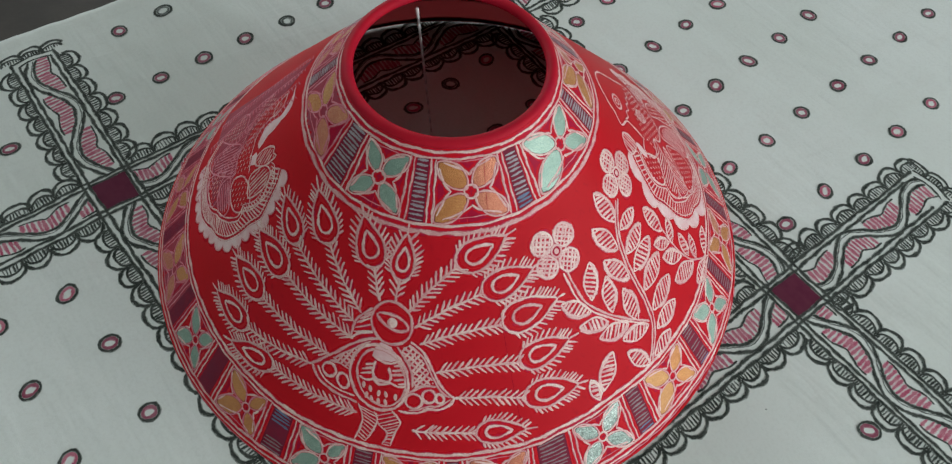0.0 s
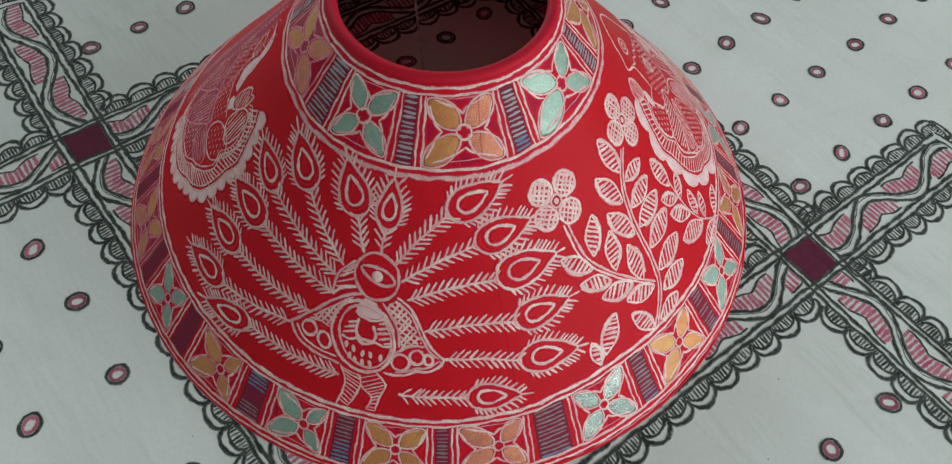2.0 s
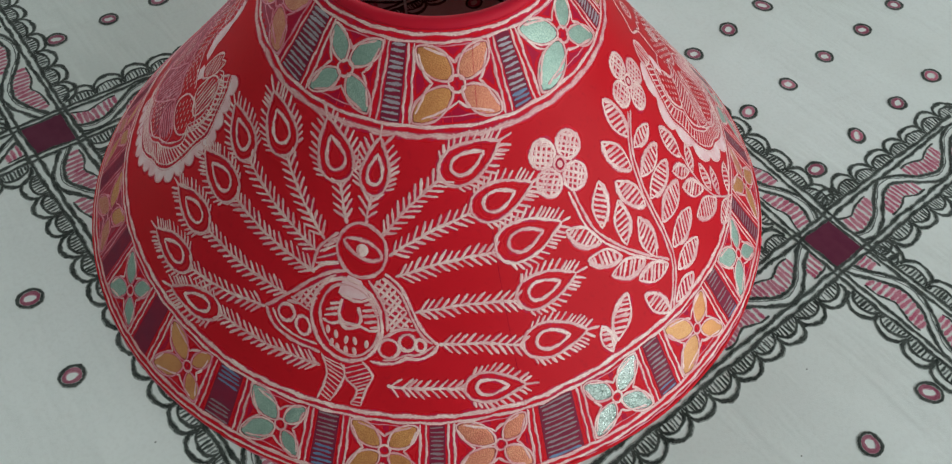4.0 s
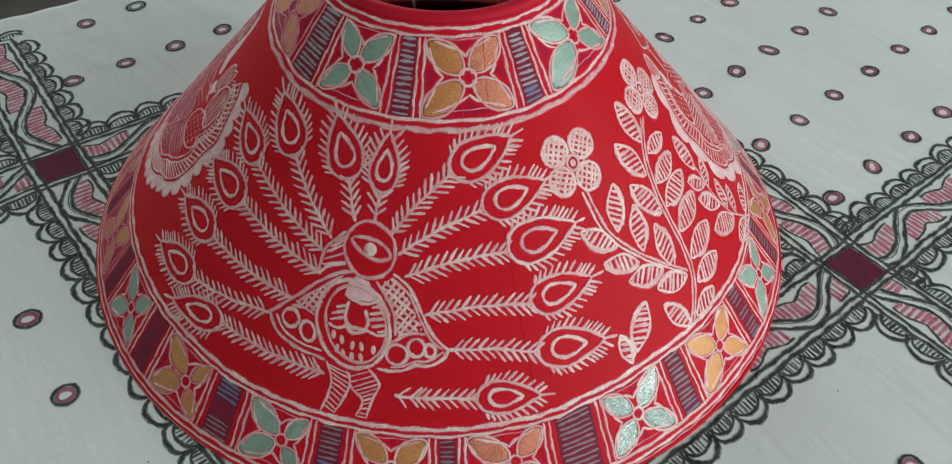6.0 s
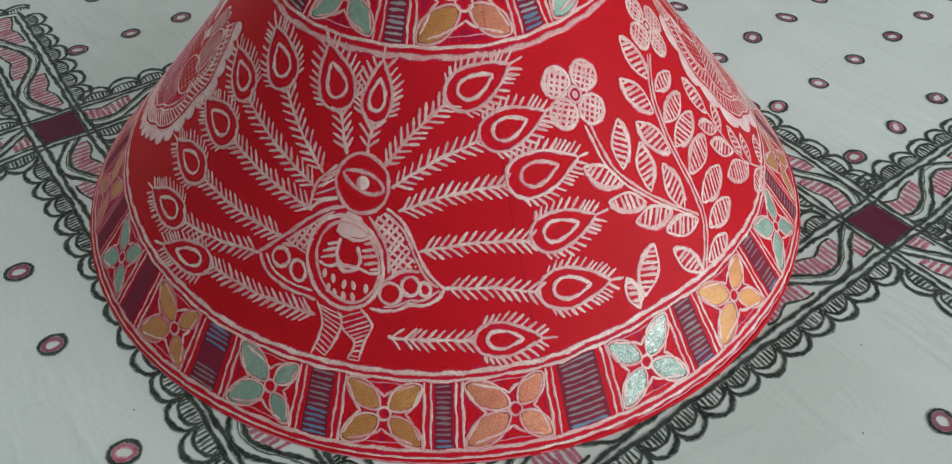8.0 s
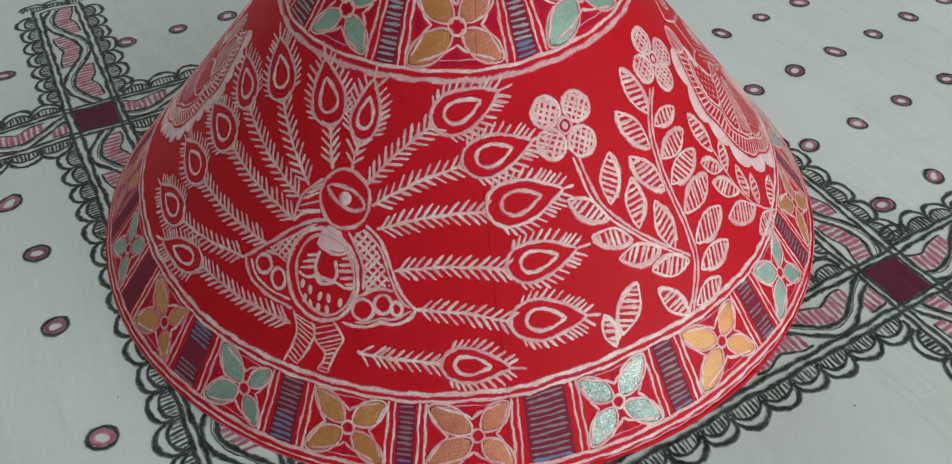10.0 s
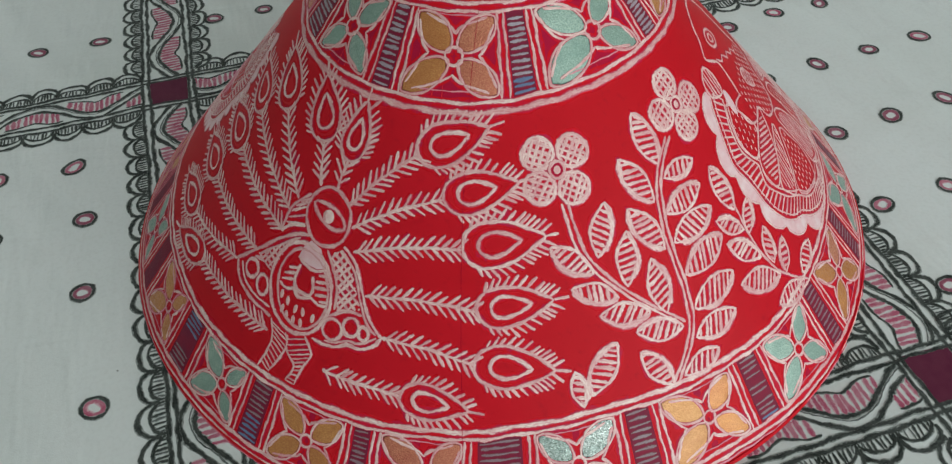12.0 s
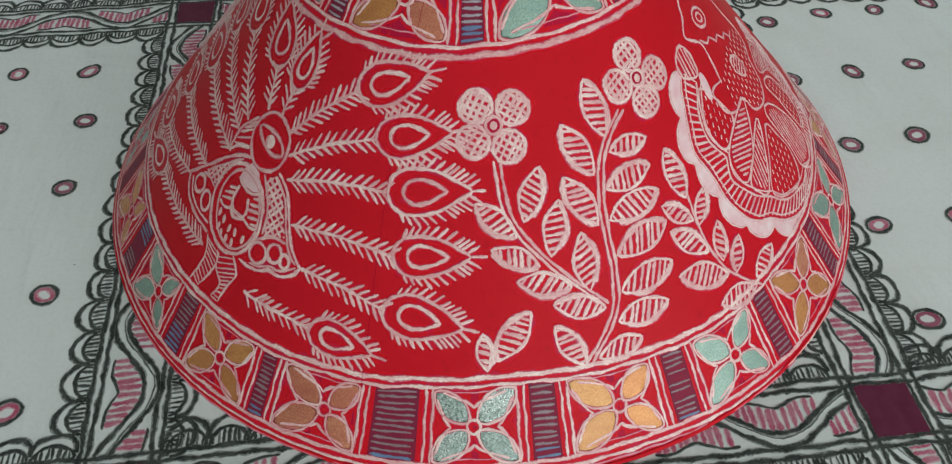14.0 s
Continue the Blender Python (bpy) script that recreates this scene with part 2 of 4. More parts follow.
class Brush:
    """Strokes and fillings of paint with a little body, laid on a surface: place(x, y, lift), all in mm."""

    def __init__(self, place, bold=1.24):
        self.bold, self.fringe, self.place, self.v, self.f, self.m, self.uv = bold, bold < 1.4, place, [], [], [], []

    def line(self, pts, w, mat=0, lift=0.12, body=0.28, step=2.0, drift=0.22, closed=False, taper=(0.55, 0.55)):
        if self.fringe and mat == 0:
            # the thinned paint that spread beside the stroke
            self.line(pts, w + 2.0, 11, 0.04, 0.03, step * 1.6, drift, closed, taper)
        pts = curved(pts, step, closed)
        n = len(pts)
        move, swell, d, base = wobble(drift), wobble(0.27), 0.0, len(self.v)
        for i, (x, y) in enumerate(pts):
            ax, ay = pts[(i - 1) % n] if closed else pts[max(i - 1, 0)]
            bx, by = pts[(i + 1) % n] if closed else pts[min(i + 1, n - 1)]
            k = math.hypot(bx - ax, by - ay) or 1.0
            nx, ny = -(by - ay) / k, (bx - ax) / k
            d += math.dist(pts[i - 1], (x, y)) if i else 0.0
            o, h = move(d), 0.5 * w * self.bold * (1 + swell(d) + dice.uniform(-0.09, 0.09))
            if not closed:
                h *= taper[0] if i == 0 else taper[1] if i == n - 1 else 1
            for s, l, v in ((-1, lift, 0.0), (0, lift + body, 0.5), (1, lift, 1.0)):
                self.v.append(self.place(x + nx * (o + s * h), y + ny * (o + s * h), l))
                self.uv.append((d / 10, v))
        for i in range(n if closed else n - 1):
            a, b = base + 3 * i, base + 3 * ((i + 1) % n)
            self.f += [(a, b, b + 1, a + 1), (a + 1, b + 1, b + 2, a + 2)]
            self.m += [mat, mat]

    def fill(self, poly, mat=0, lift=0.1, edge=0.35, rings=(0.55, 0.88)):
        """A filled outline, star-shaped round its middle."""
        n = len(poly)
        cx, cy = sum(p[0] for p in poly) / n, sum(p[1] for p in poly) / n
        base = len(self.v)
        self.v.append(self.place(cx, cy, lift + 0.1)), self.uv.append((0, 0.5))
        for k, v in (*((r, 0.5) for r in rings), (1.0, 0.5 - edge)):
            for x, y in poly:
                self.v.append(self.place(cx + (x - cx) * k, cy + (y - cy) * k, lift + (0.1 if k < 1 else 0)))
                self.uv.append((x / 10, v))
        for r in range(len(rings) + 1):
            for i in range(n):
                a, b = base + 1 + r * n + i, base + 1 + r * n + (i + 1) % n
                if r == 0:
                    self.f.append((base, a, b)), self.m.append(mat)
                else:
                    self.f.append((a - n, a, b, b - n)), self.m.append(mat)

    def band(self, low, high, mat=0, lift=0.1, rows=4):
        """A filling between two lines of as many points."""
        base, n = len(self.v), len(low)
        for r in range(rows + 1):
            for (ax, ay), (bx, by) in zip(low, high):
                t = r / rows
                self.v.append(self.place(ax + (bx - ax) * t, ay + (by - ay) * t, lift))
                self.uv.append((ax / 10, 0.5 if 0 < r < rows else 0.3))
        for r in range(rows):
            for i in range(n - 1):
                a = base + r * n + i
                self.f.append((a, a + 1, a + n + 1, a + n)), self.m.append(mat)

    def hatch(self, inside, angle, gap, w, mat=0, reach=60, at=(0, 0), lift=0.12, slack=0.5, least=1.2):
        """Parallel strokes wherever inside(x, y) holds, over a square of half-width reach round at."""
        c, s = math.cos(radians(angle)), math.sin(radians(angle))
        v = -reach
        while v < reach:
            o, run = v + dice.uniform(-0.15, 0.15) * gap, None
            u = -reach
            while u <= reach:
                p = (at[0] + u * c - o * s, at[1] + u * s + o * c)
                ok = inside(*p)
                if ok and run is None:
                    run = u
                if run is not None and (not ok or u + slack > reach):
                    if u - run > least:
                        self.line([(at[0] + q * c - o * s, at[1] + q * s + o * c) for q in (run, u - slack)], w, mat, lift, drift=0.12, taper=(0.7, 0.5))
                    run = None
                u += slack
            v += gap

    def done(self, name, mats, parent, label=""):
        return mesh_object(name, self.v, self.f, mats, parent, label, self.m, self.uv)


def oval(cx, cy, rx, ry, turn=0.0, n=24, start=0.0, sweep=360.0):
    c, s = math.cos(radians(turn)), math.sin(radians(turn))
    out = []
    for i in range(n if sweep == 360 else n + 1):
        a = radians(start + sweep * i / n)
        x, y = rx * math.cos(a), ry * math.sin(a)
        out.append((cx + x * c - y * s, cy + x * s + y * c))
    return out


def local(origin, right):
    """A frame on the sheet: (u to the right, v up) of a motif to sheet mm; right in degrees."""
    c, s = math.cos(radians(right)), math.sin(radians(right))
    return lambda u, v: (origin[0] + u * c - v * s, origin[1] + u * s + v * c)


# ---- the room that closes the place ----
X0, X1, Y0, Y1, TOP = -2.3, 1.85, -2.6, 2.4, 1.95
T = 0.12


def structure(name, bm, mat, label, category):
    ob = part(name, bm, mat, None, label)
    return tagged(ob, label, category, kind="structure")


structure("floor", box((X1 - X0, Y1 - Y0, 0.1), ((X0 + X1) / 2, (Y0 + Y1) / 2, FLOOR - 0.05)), DARK_FLOOR, "dark brown stone floor in shadow below the table", "floor")
structure("ceiling", box((X1 - X0 + 2 * T, Y1 - Y0 + 2 * T, 0.1), ((X0 + X1) / 2, (Y0 + Y1) / 2, TOP + 0.05)), PLASTER, "plain pale plastered ceiling of the room", "ceiling")
HI = TOP - FLOOR
structure("wall_west", box((T, Y1 - Y0, HI), (X0 - T / 2, (Y0 + Y1) / 2, FLOOR + HI / 2)), PLASTER, "plain pale plastered wall of the room", "wall")
structure("wall_south", box((X1 - X0 + 2 * T, T, HI), ((X0 + X1) / 2, Y0 - T / 2, FLOOR + HI / 2)), PLASTER, "plain pale plastered wall of the room", "wall")
WY0, WY1, WZ0, WZ1 = -2.35, 0.35, 0.36, 1.6
EZ0, EZ1 = 0.1, 1.22
# Second opening, out of view, added only to carry the fill light.
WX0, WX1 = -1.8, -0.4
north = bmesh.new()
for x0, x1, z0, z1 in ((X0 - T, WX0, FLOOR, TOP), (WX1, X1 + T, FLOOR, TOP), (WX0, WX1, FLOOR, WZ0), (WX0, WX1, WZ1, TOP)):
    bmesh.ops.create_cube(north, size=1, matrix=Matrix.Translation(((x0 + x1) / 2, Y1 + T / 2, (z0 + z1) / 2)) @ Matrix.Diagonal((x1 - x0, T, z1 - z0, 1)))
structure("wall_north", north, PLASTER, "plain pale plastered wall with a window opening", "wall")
east = bmesh.new()
for y0, y1, z0, z1 in ((Y0, WY0, FLOOR, TOP), (WY1, Y1, FLOOR, TOP), (WY0, WY1, FLOOR, EZ0), (WY0, WY1, EZ1, TOP)):
    bmesh.ops.create_cube(east, size=1, matrix=Matrix.Translation((X1 + T / 2, (y0 + y1) / 2, (z0 + z1) / 2)) @ Matrix.Diagonal((T, y1 - y0, z1 - z0, 1)))
structure("wall_east", east, PLASTER, "plain pale plastered wall with a window opening", "wall")

# ---- window, table and floor-side things ----
window = tagged(new("window_1"), "white painted window frame in the plastered wall, out of view", "window", kind="structure")
for y in (WY0 + 0.03, (WY0 + WY1) / 2, WY1 - 0.03):
    part("window_frame", box((0.05, 0.06, EZ1 - EZ0), (X1 + 0.09, y, (EZ0 + EZ1) / 2), 0.004), FRAME_WHITE, window)
for z in (EZ0 + 0.03, EZ1 - 0.03):
    part("window_frame", box((0.05, WY1 - WY0 - 0.12, 0.06), (X1 + 0.093, (WY0 + WY1) / 2, z), 0.004), FRAME_WHITE, window)

# Frame of the added opening that holds the fill light.
window = tagged(new("fill_window"), "white painted window frame in the plastered wall, out of view", "window", kind="structure")
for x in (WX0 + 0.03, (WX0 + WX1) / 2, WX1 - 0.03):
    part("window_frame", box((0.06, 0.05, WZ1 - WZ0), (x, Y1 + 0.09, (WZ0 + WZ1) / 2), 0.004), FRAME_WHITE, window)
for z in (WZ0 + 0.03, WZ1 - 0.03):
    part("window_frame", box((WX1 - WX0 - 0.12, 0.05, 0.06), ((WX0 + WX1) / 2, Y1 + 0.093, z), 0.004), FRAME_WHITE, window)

# The far edge of the table runs slantwise behind the shade's far corner.
EDGE_AT, EDGE_TURN = (-0.3376, 0.2275), 32.0
edge = local(EDGE_AT, EDGE_TURN)
TABLE_W, TABLE_D = 1.9, 1.25
table = tagged(new("table"), "dark wooden table hidden under the painted cloth", "table")
table.matrix_world = pose(EDGE_AT[0], EDGE_AT[1], 0, 0, 0, EDGE_TURN)
part("tabletop", box((TABLE_W, TABLE_D - 0.012, 0.035), (0.35, -TABLE_D / 2 - 0.006, -0.0245), 0.004), WOOD, table)
for lx in (0.35 - TABLE_W / 2 + 0.08, 0.35 + TABLE_W / 2 - 0.08):
    for ly in (-0.09, -TABLE_D + 0.09):
        part("leg", box((0.06, 0.06, -0.043 - FLOOR), (lx, ly, (-0.043 + FLOOR) / 2), 0.006), WOOD, table)


# ---- the painted cloth ----
def cloth_height(x, y):
    """Height of the cloth (mm) at a place (mm): faint creases, flat under the shade."""
    r = math.hypot(x, y)
    flat = min(1.0, max(0.0, (r - 215) / 80))
    a = noise.noise((x * 0.006, y * 0.006, 3.1))
    b = noise.noise(((x * 0.82 - y * 0.57) * 0.004, (x * 0.57 + y * 0.82) * 0.022, 8.0))
    e = noise.noise(((x * 0.88 - y * 0.47) * 0.009, (x * 0.47 + y * 0.88) * 0.05, 2.0))
    rear = max(0.0, 1 - abs(r - 222) / 40) * max(0.0, y / max(r, 1)) ** 2
    return flat * (1.3 * a + 2.1 * b + 1.5 * e - 0.25) - 0.15 - 1.6 * rear


def on_cloth(x, y, lift):
    return (x / 1000, y / 1000, (cloth_height(x, y) + lift) / 1000)


def cloth_mesh():
    """A sheet laid on the table, that hangs down a little way over its edges."""
    x0, x1, y0, y1, gap, drop = -0.6, 1.3, -1.25, 0.0, 0.005, 0.16
    nx, ny = round((x1 - x0) / gap), round((y1 - y0) / gap)
    us = [x0 - 0.006 - drop * i / 8 for i in range(8, 0, -1)] + [x0 + gap * i for i in range(nx + 1)] + [x1 + 0.006 + drop * i / 8 for i in range(1, 9)]
    vs = [y0 - 0.006 - drop * i / 8 for i in range(8, 0, -1)] + [y0 + gap * i for i in range(ny + 1)] + [y1 + 0.006 + drop * i / 8 for i in range(1, 9)]
    verts, faces = [], []
    for v in vs:
        for u in us:
            over = max(x0 - u, u - x1, y0 - v, v - y1, 0.0)
            cu, cv = min(max(u, x0), x1), min(max(v, y0), y1)
            fold = 0.006 * math.sin((cu + cv) * 38) * min(1, over * 12)
            ou = cu + (math.copysign(min(over, 0.006) + fold + 0.006, u - cu) if abs(u - cu) > 1e-6 else 0)
            ov = cv + (math.copysign(min(over, 0.006) + fold + 0.006, v - cv) if abs(v - cv) > 1e-6 else 0)
            gx, gy = edge(ou, ov)
            verts.append((gx, gy, cloth_height(gx * 1000, gy * 1000) / 1000 - max(0.0, over - 0.002)))
    w = len(us)
    for j in range(len(vs) - 1):
        for i in range(w - 1):
            a = j * w + i
            faces.append((a, a + 1, a + w + 1, a + w))
    ob = mesh_object("tablecloth", verts, faces, [COTTON])
    return tagged(ob, "white cotton tablecloth hand-painted with black and crimson borders and rings", "tablecloth")


cloth = cloth_mesh()
INKS = [BLACK_INK, GREY_INK, RED_INK, MAROON_INK, RING_INK]
INNER, OUTER, PEAK = 14.2, 18.7, 33.0
CROSS_L, CROSS_R = (-265.7, 26.3), (261.7, -55.6)


def bent(at, before, after):
    """Along a strip that bends a little at a point: its direction before and after it, in degrees."""
    back, on = local(at, before), local(at, after)

    def f(u, v):
        t = min(1.0, max(0.0, (u + 15) / 30))
        (ax, ay), (bx, by) = back(u, v), on(u, v)
        return (ax + (bx - ax) * t, ay + (by - ay) * t)
    return f


def meet(p, a, q, b):
    """How far along from p in direction a the line through q in direction b is met."""
    c, s, e, g = math.cos(radians(a)), math.sin(radians(a)), math.cos(radians(b)), math.sin(radians(b))
    return ((q[0] - p[0]) * g - (q[1] - p[1]) * e) / (c * g - s * e)


WEST, EAST, NORTH, SOUTH = (-53.1, -51.2), (-54.1, -52.1), (37.1, 35.2), (37.3, 37.4)
W_F, N_B = meet(CROSS_L, WEST[1], CROSS_R, SOUTH[0]), meet(CROSS_L, NORTH[1], CROSS_R, EAST[0])
S_F, E_B = meet(CROSS_R, SOUTH[0], CROSS_L, WEST[1]), meet(CROSS_R, EAST[0], CROSS_L, NORTH[1])
CROSS_F, CROSS_B = local(CROSS_L, WEST[1])(W_F, 0), local(CROSS_L, NORTH[1])(N_B, 0)
# A point on the middle line, its direction before and after it, the two ends, the two crossings along it, and where the ribbon starts and how long its waves are on each of its three lengths, in mm and degrees.
STRIPS = (
    (CROSS_L, WEST, -175, 560, (0, W_F), ((-25, 100), (-16.5, 82), (-16.5, 82))),
    (CROSS_R, EAST, -550, 173, (E_B, 0), ((31.5, 86),) * 3),
    (CROSS_L, NORTH, -170, 545, (0, N_B), ((-32, 84),) * 3),
    (CROSS_R, SOUTH, -550, 170, (S_F, 0), ((-34, 84),) * 3),
)


def near_other(p, own):
    """How far p is from the nearest other strip's middle line, within that strip's ends."""
    best = 999.0
    for k, (at, turn, a, b, _, _) in enumerate(STRIPS):
        if k != own:
            dx, dy = p[0] - at[0], p[1] - at[1]
            way = radians(turn[0] if dx * math.cos(radians(turn[1])) + dy * math.sin(radians(turn[1])) < 0 else turn[1])
            c, s = math.cos(way), math.sin(way)
            if a - 20 < dx * c + dy * s < b + 20:
                best = min(best, abs(dy * c - dx * s))
    return best


def scallop(strip, f, u, side, wide, deep):
    """One lobe of the strip's edging: two arches with hatching between them and the strip."""
    s = Brush(on_cloth, 1.45)
    arch = lambda k, h, low=0.0: [f(u + wide * k * math.cos(radians(a)), side * (OUTER + low + (h - low) * max(0.0, math.sin(radians(a))) ** 0.8)) for a in range(0, 181, 15)]
    s.line(arch(0.51, deep, 3.8), 2.3, 0, drift=0.5, taper=(1, 1))
    s.line(arch(0.47, deep * 0.60), 1.7, 0, drift=0.4)
    for k in range(-3, 4):
        x = wide * 0.125 * k
        top = OUTER + deep * 0.58 * math.sqrt(max(0.05, 1 - (k / 3.7) ** 2))
        lean = dice.uniform(-0.8, 0.8)
        s.line([f(u + x, side * (OUTER + 0.8)), f(u + x + lean, side * top)], dice.uniform(1.0, 1.6), dice.choice((0, 0, 1)), drift=0.2)
    s.done("scallop", INKS, strip)


def border_strip(own, at, turn, a, b, crossings, waves):
    f = bent(at, *turn)
    lines = Brush(on_cloth, 1.45)
    free = lambda u: min(abs(u - c) for c in crossings)
    # ruled pairs of lines down both sides, closed at the ends
    for side in (-1, 1):
        lines.line([f(u, side * OUTER + dice.uniform(-0.7, 0.7)) for u in range(round(a) - 2, round(b) + 3, 20)], 2.3, 0, drift=0.4, lift=0.2)
        lines.line([f(u, side * INNER + dice.uniform(-0.7, 0.7)) for u in range(round(a) + 4, round(b) - 3, 20)], 2.2, 0, drift=0.4, lift=0.2)
    for end, k in ((a, 1), (b, -1)):
        lines.line([f(end, -OUTER), f(end - k * 3, 0), f(end, OUTER)], 1.6, 0, drift=0.4)
        lines.line([f(end + k * 5, -INNER), f(end + k * 2, 0), f(end + k * 5, INNER)], 1.4, 0, drift=0.3)
    strip = lines.done("border_strip", INKS, cloth, "long border of paired black lines with a winding ribbon")
    # the winding ribbon and the crimson hatching in its bends
    high = 8.9
    w = lambda u: high * math.sin(math.tau * (u - phase) / wave_long)
    cut = [a + 4] + [c + d for c in crossings for d in (-18, 18)] + [b - 4]
    for (lo, hi), (phase, wave_long) in zip(zip(cut[0::2], cut[1::2]), waves):
        ribbon = Brush(on_cloth, 1.45)
        us = [lo + (hi - lo) * i / max(2, round((hi - lo) / 6)) for i in range(max(2, round((hi - lo) / 6)) + 1)]
        for off, width in ((-3.6, 2.3), (3.6, 2.3)):
            ribbon.line([f(u, max(-INNER, min(INNER, w(u) * 1.12 + off))) for u in us], width, 0, drift=0.4)
        ribbon.line([f(u, max(-INNER, min(INNER, w(u) * 1.12 + 1.2))) for u in us], 0.8, 1, drift=0.4)
        ribbon.done("winding_ribbon", INKS, strip)
        k = math.floor((lo - phase) / (wave_long / 2))
        while phase + k * wave_long / 2 < hi:
            s0, s1 = max(lo, phase + k * wave_long / 2 + 1), min(hi, phase + (k + 1) * wave_long / 2 - 1)
            if s1 - s0 > 9:
                side = 1 if k % 2 else -1
                bend = Brush(on_cloth, 1.45)
                inner = lambda u: side * w(u) * 1.12 + 4.2
                hump = lambda u: min(INNER - 1.6, inner(u) + 5.5 + 9.5 * abs(math.sin(math.pi * (u - phase) / (wave_long / 2))) ** 0.7 - 3.0 * max(0.0, 1 - abs(u - (phase + (k + 0.5) * wave_long / 2)) / 9))
                u = s0 + 1.5
                while u < s1 - 1:
                    if hump(u) - inner(u) > 1.5:
                        bend.line([f(u, side * (inner(u) + 0.4)), f(u + dice.uniform(-0.5, 0.9), side * (hump(u) - 0.3))], dice.uniform(1.9, 2.6), 2, lift=0.12, body=0.14, drift=0.2)
                    u += dice.uniform(3.4, 4.2)
                ed = [s0 + (s1 - s0) * i / 8 for i in range(9)]
                bend.line([f(q, side * hump(q)) for q in ed], 1.3, 0, drift=0.3)
                bend.done("hatched_bend", INKS, strip)
            k += 1
    # scallops along both sides and round the ends
    for side in (-1, 1):
        u = a + 8
        while u < b - 4:
            wide = dice.uniform(18.5, 21.5)
            if near_other(f(u + wide / 2, side * 26), own) > 25:
                scallop(strip, f, u + wide / 2, side, wide, PEAK - OUTER + dice.uniform(-1.2, 1.2))
            u += wide
    for end, k in ((a, -1), (b, 1)):
        g = local(f(end, 0), turn[0] + 90 if k < 0 else turn[1] - 90)
        g2 = lambda u, v: g(u, v - OUTER + 1.5)
        for u in (-18, 0, 18):
            scallop(strip, g2, u, 1, 19, 12.5 - abs(u) * 0.12)


for i, spec in enumerate(STRIPS):
    border_strip(i, *spec)
# small spots of ink on the bare cloth
for x, y, r in ((221, -146.3, 0.6), (204.8, -198.2, 0.55), (-145.7, -191.7, 0.55)):
    s = Brush(on_cloth, 1.45)
    s.fill(oval(x, y, r, r * 0.7, 30, 10), 0, 0.25)
    s.done("ink_spot", INKS, cloth)
for at in (CROSS_L, CROSS_R, CROSS_B, CROSS_F):
    f = local(at, 36.6)
    s = Brush(on_cloth, 1.45)
    side = [-13.6 + 27.2 * i / 10 for i in range(11)]
    s.band([f(u, -15) for u in side], [f(u, 15) for u in side], 3, 0.32, 10)
    s.done("maroon_square", INKS, cloth, "solid maroon square where two borders cross")


def ring_mark(x, y):
    """A small hand-drawn ring: black outline, crimson wash, bare middle."""
    s = Brush(on_cloth, 1.45)
    turn, rx, ry = dice.uniform(-30, 80), dice.uniform(6.5, 7.8), dice.uniform(5.5, 6.5)
    s.line(oval(x, y, rx, ry, turn, 14), 1.9, 0, drift=0.3, closed=True, lift=0.2)
    s.line(oval(x, y, rx * 0.70, ry * 0.68, turn, 12), 2.4, dice.choice((2, 4, 4)) if y < 120 or x > 0 else dice.choice((1, 4)), drift=0.3, closed=True, lift=0.1)
    s.done("ring_mark", INKS, cloth)


# Rows of rings: first ring, step to the next, how many.
ROWS_OF_RINGS = (
    ((267.5, 7.2), (39.5, 32.5), 7), ((230.3, 60.8), (38.1, 32.1), 8), ((200.0, 123.0), (34.8, 30.8), 9), ((148.6, 170.3), (35.0, 29.3), 9), ((114.2, 230.0), (32.3, 27.9), 9),
    ((-278.4, -64.8), (43.5, -50.3), 1), ((-238.2, -103.5), (38.4, -50.6), 2), ((-143.7, -214.5), (43.2, -56.5), 3), ((-320.5, -92.0), (38.0, -47.0), 6), ((-365.4, -129.8), (38.9, -46.2), 6),
    ((-360.3, 66.3), (-39.2, -28.9), 3), ((-321.5, 95.9), (33.1, 24.9), 9), ((-339.5, 176.0), (34.5, 26.7), 7), ((289.8, -160.0), (-44.1, -32.4), 5), ((338.5, -213.7), (-43.6, -32.4), 6),
    ((386.2, -268.2), (-43.8, -32.9), 7), ((-34.0, 117.8), (31.6, 29.9), 4), ((37.2, 95.1), (32.3, 29.7), 3), ((-106.9, 57.6), (32.7, 29.8), 2), ((-58.1, -20.1), (33.9, 30.4), 4),
)
for (x, y), (dx, dy), count in ROWS_OF_RINGS:
    for i in range(count):
        px, py = x + dx * i + dice.uniform(-0.9, 0.9), y + dy * i + dice.uniform(-0.9, 0.9)
        below = (py - EDGE_AT[1] * 1000) * math.cos(radians(EDGE_TURN)) - (px - EDGE_AT[0] * 1000) * math.sin(radians(EDGE_TURN))
        if near_other((px, py), -1) > 35 and below < -8:
            ring_mark(px, py)

# ---- the lampshade ----
R0, R1, HIGH = 0.2225, 0.0641, 0.1726
FOOT, CROWN = (-0.0003, 0.0045), (-0.0019, 0.0055)  # the middles of the lower and the upper rim
SLANT = math.hypot(R0 - R1, HIGH)
LEAN = (R0 - R1) / SLANT
FAR = 1000 * R0 / LEAN


def on_shade(x, y, lift):
    """A place on the shade from the flat sheet that it is rolled from: mm from the cone's tip, y up at the front."""
    rho, a = math.hypot(x, y) / 1000, math.atan2(x, -y) / LEAN
    r, z = rho * LEAN + lift / 1000 * HIGH / SLANT, (FAR / 1000 - rho) / SLANT * HIGH + lift / 1000 * LEAN
    u = z / HIGH
    return (FOOT[0] + (CROWN[0] - FOOT[0]) * u + r * math.sin(a), FOOT[1] + (CROWN[1] - FOOT[1]) * u - r * math.cos(a), z)


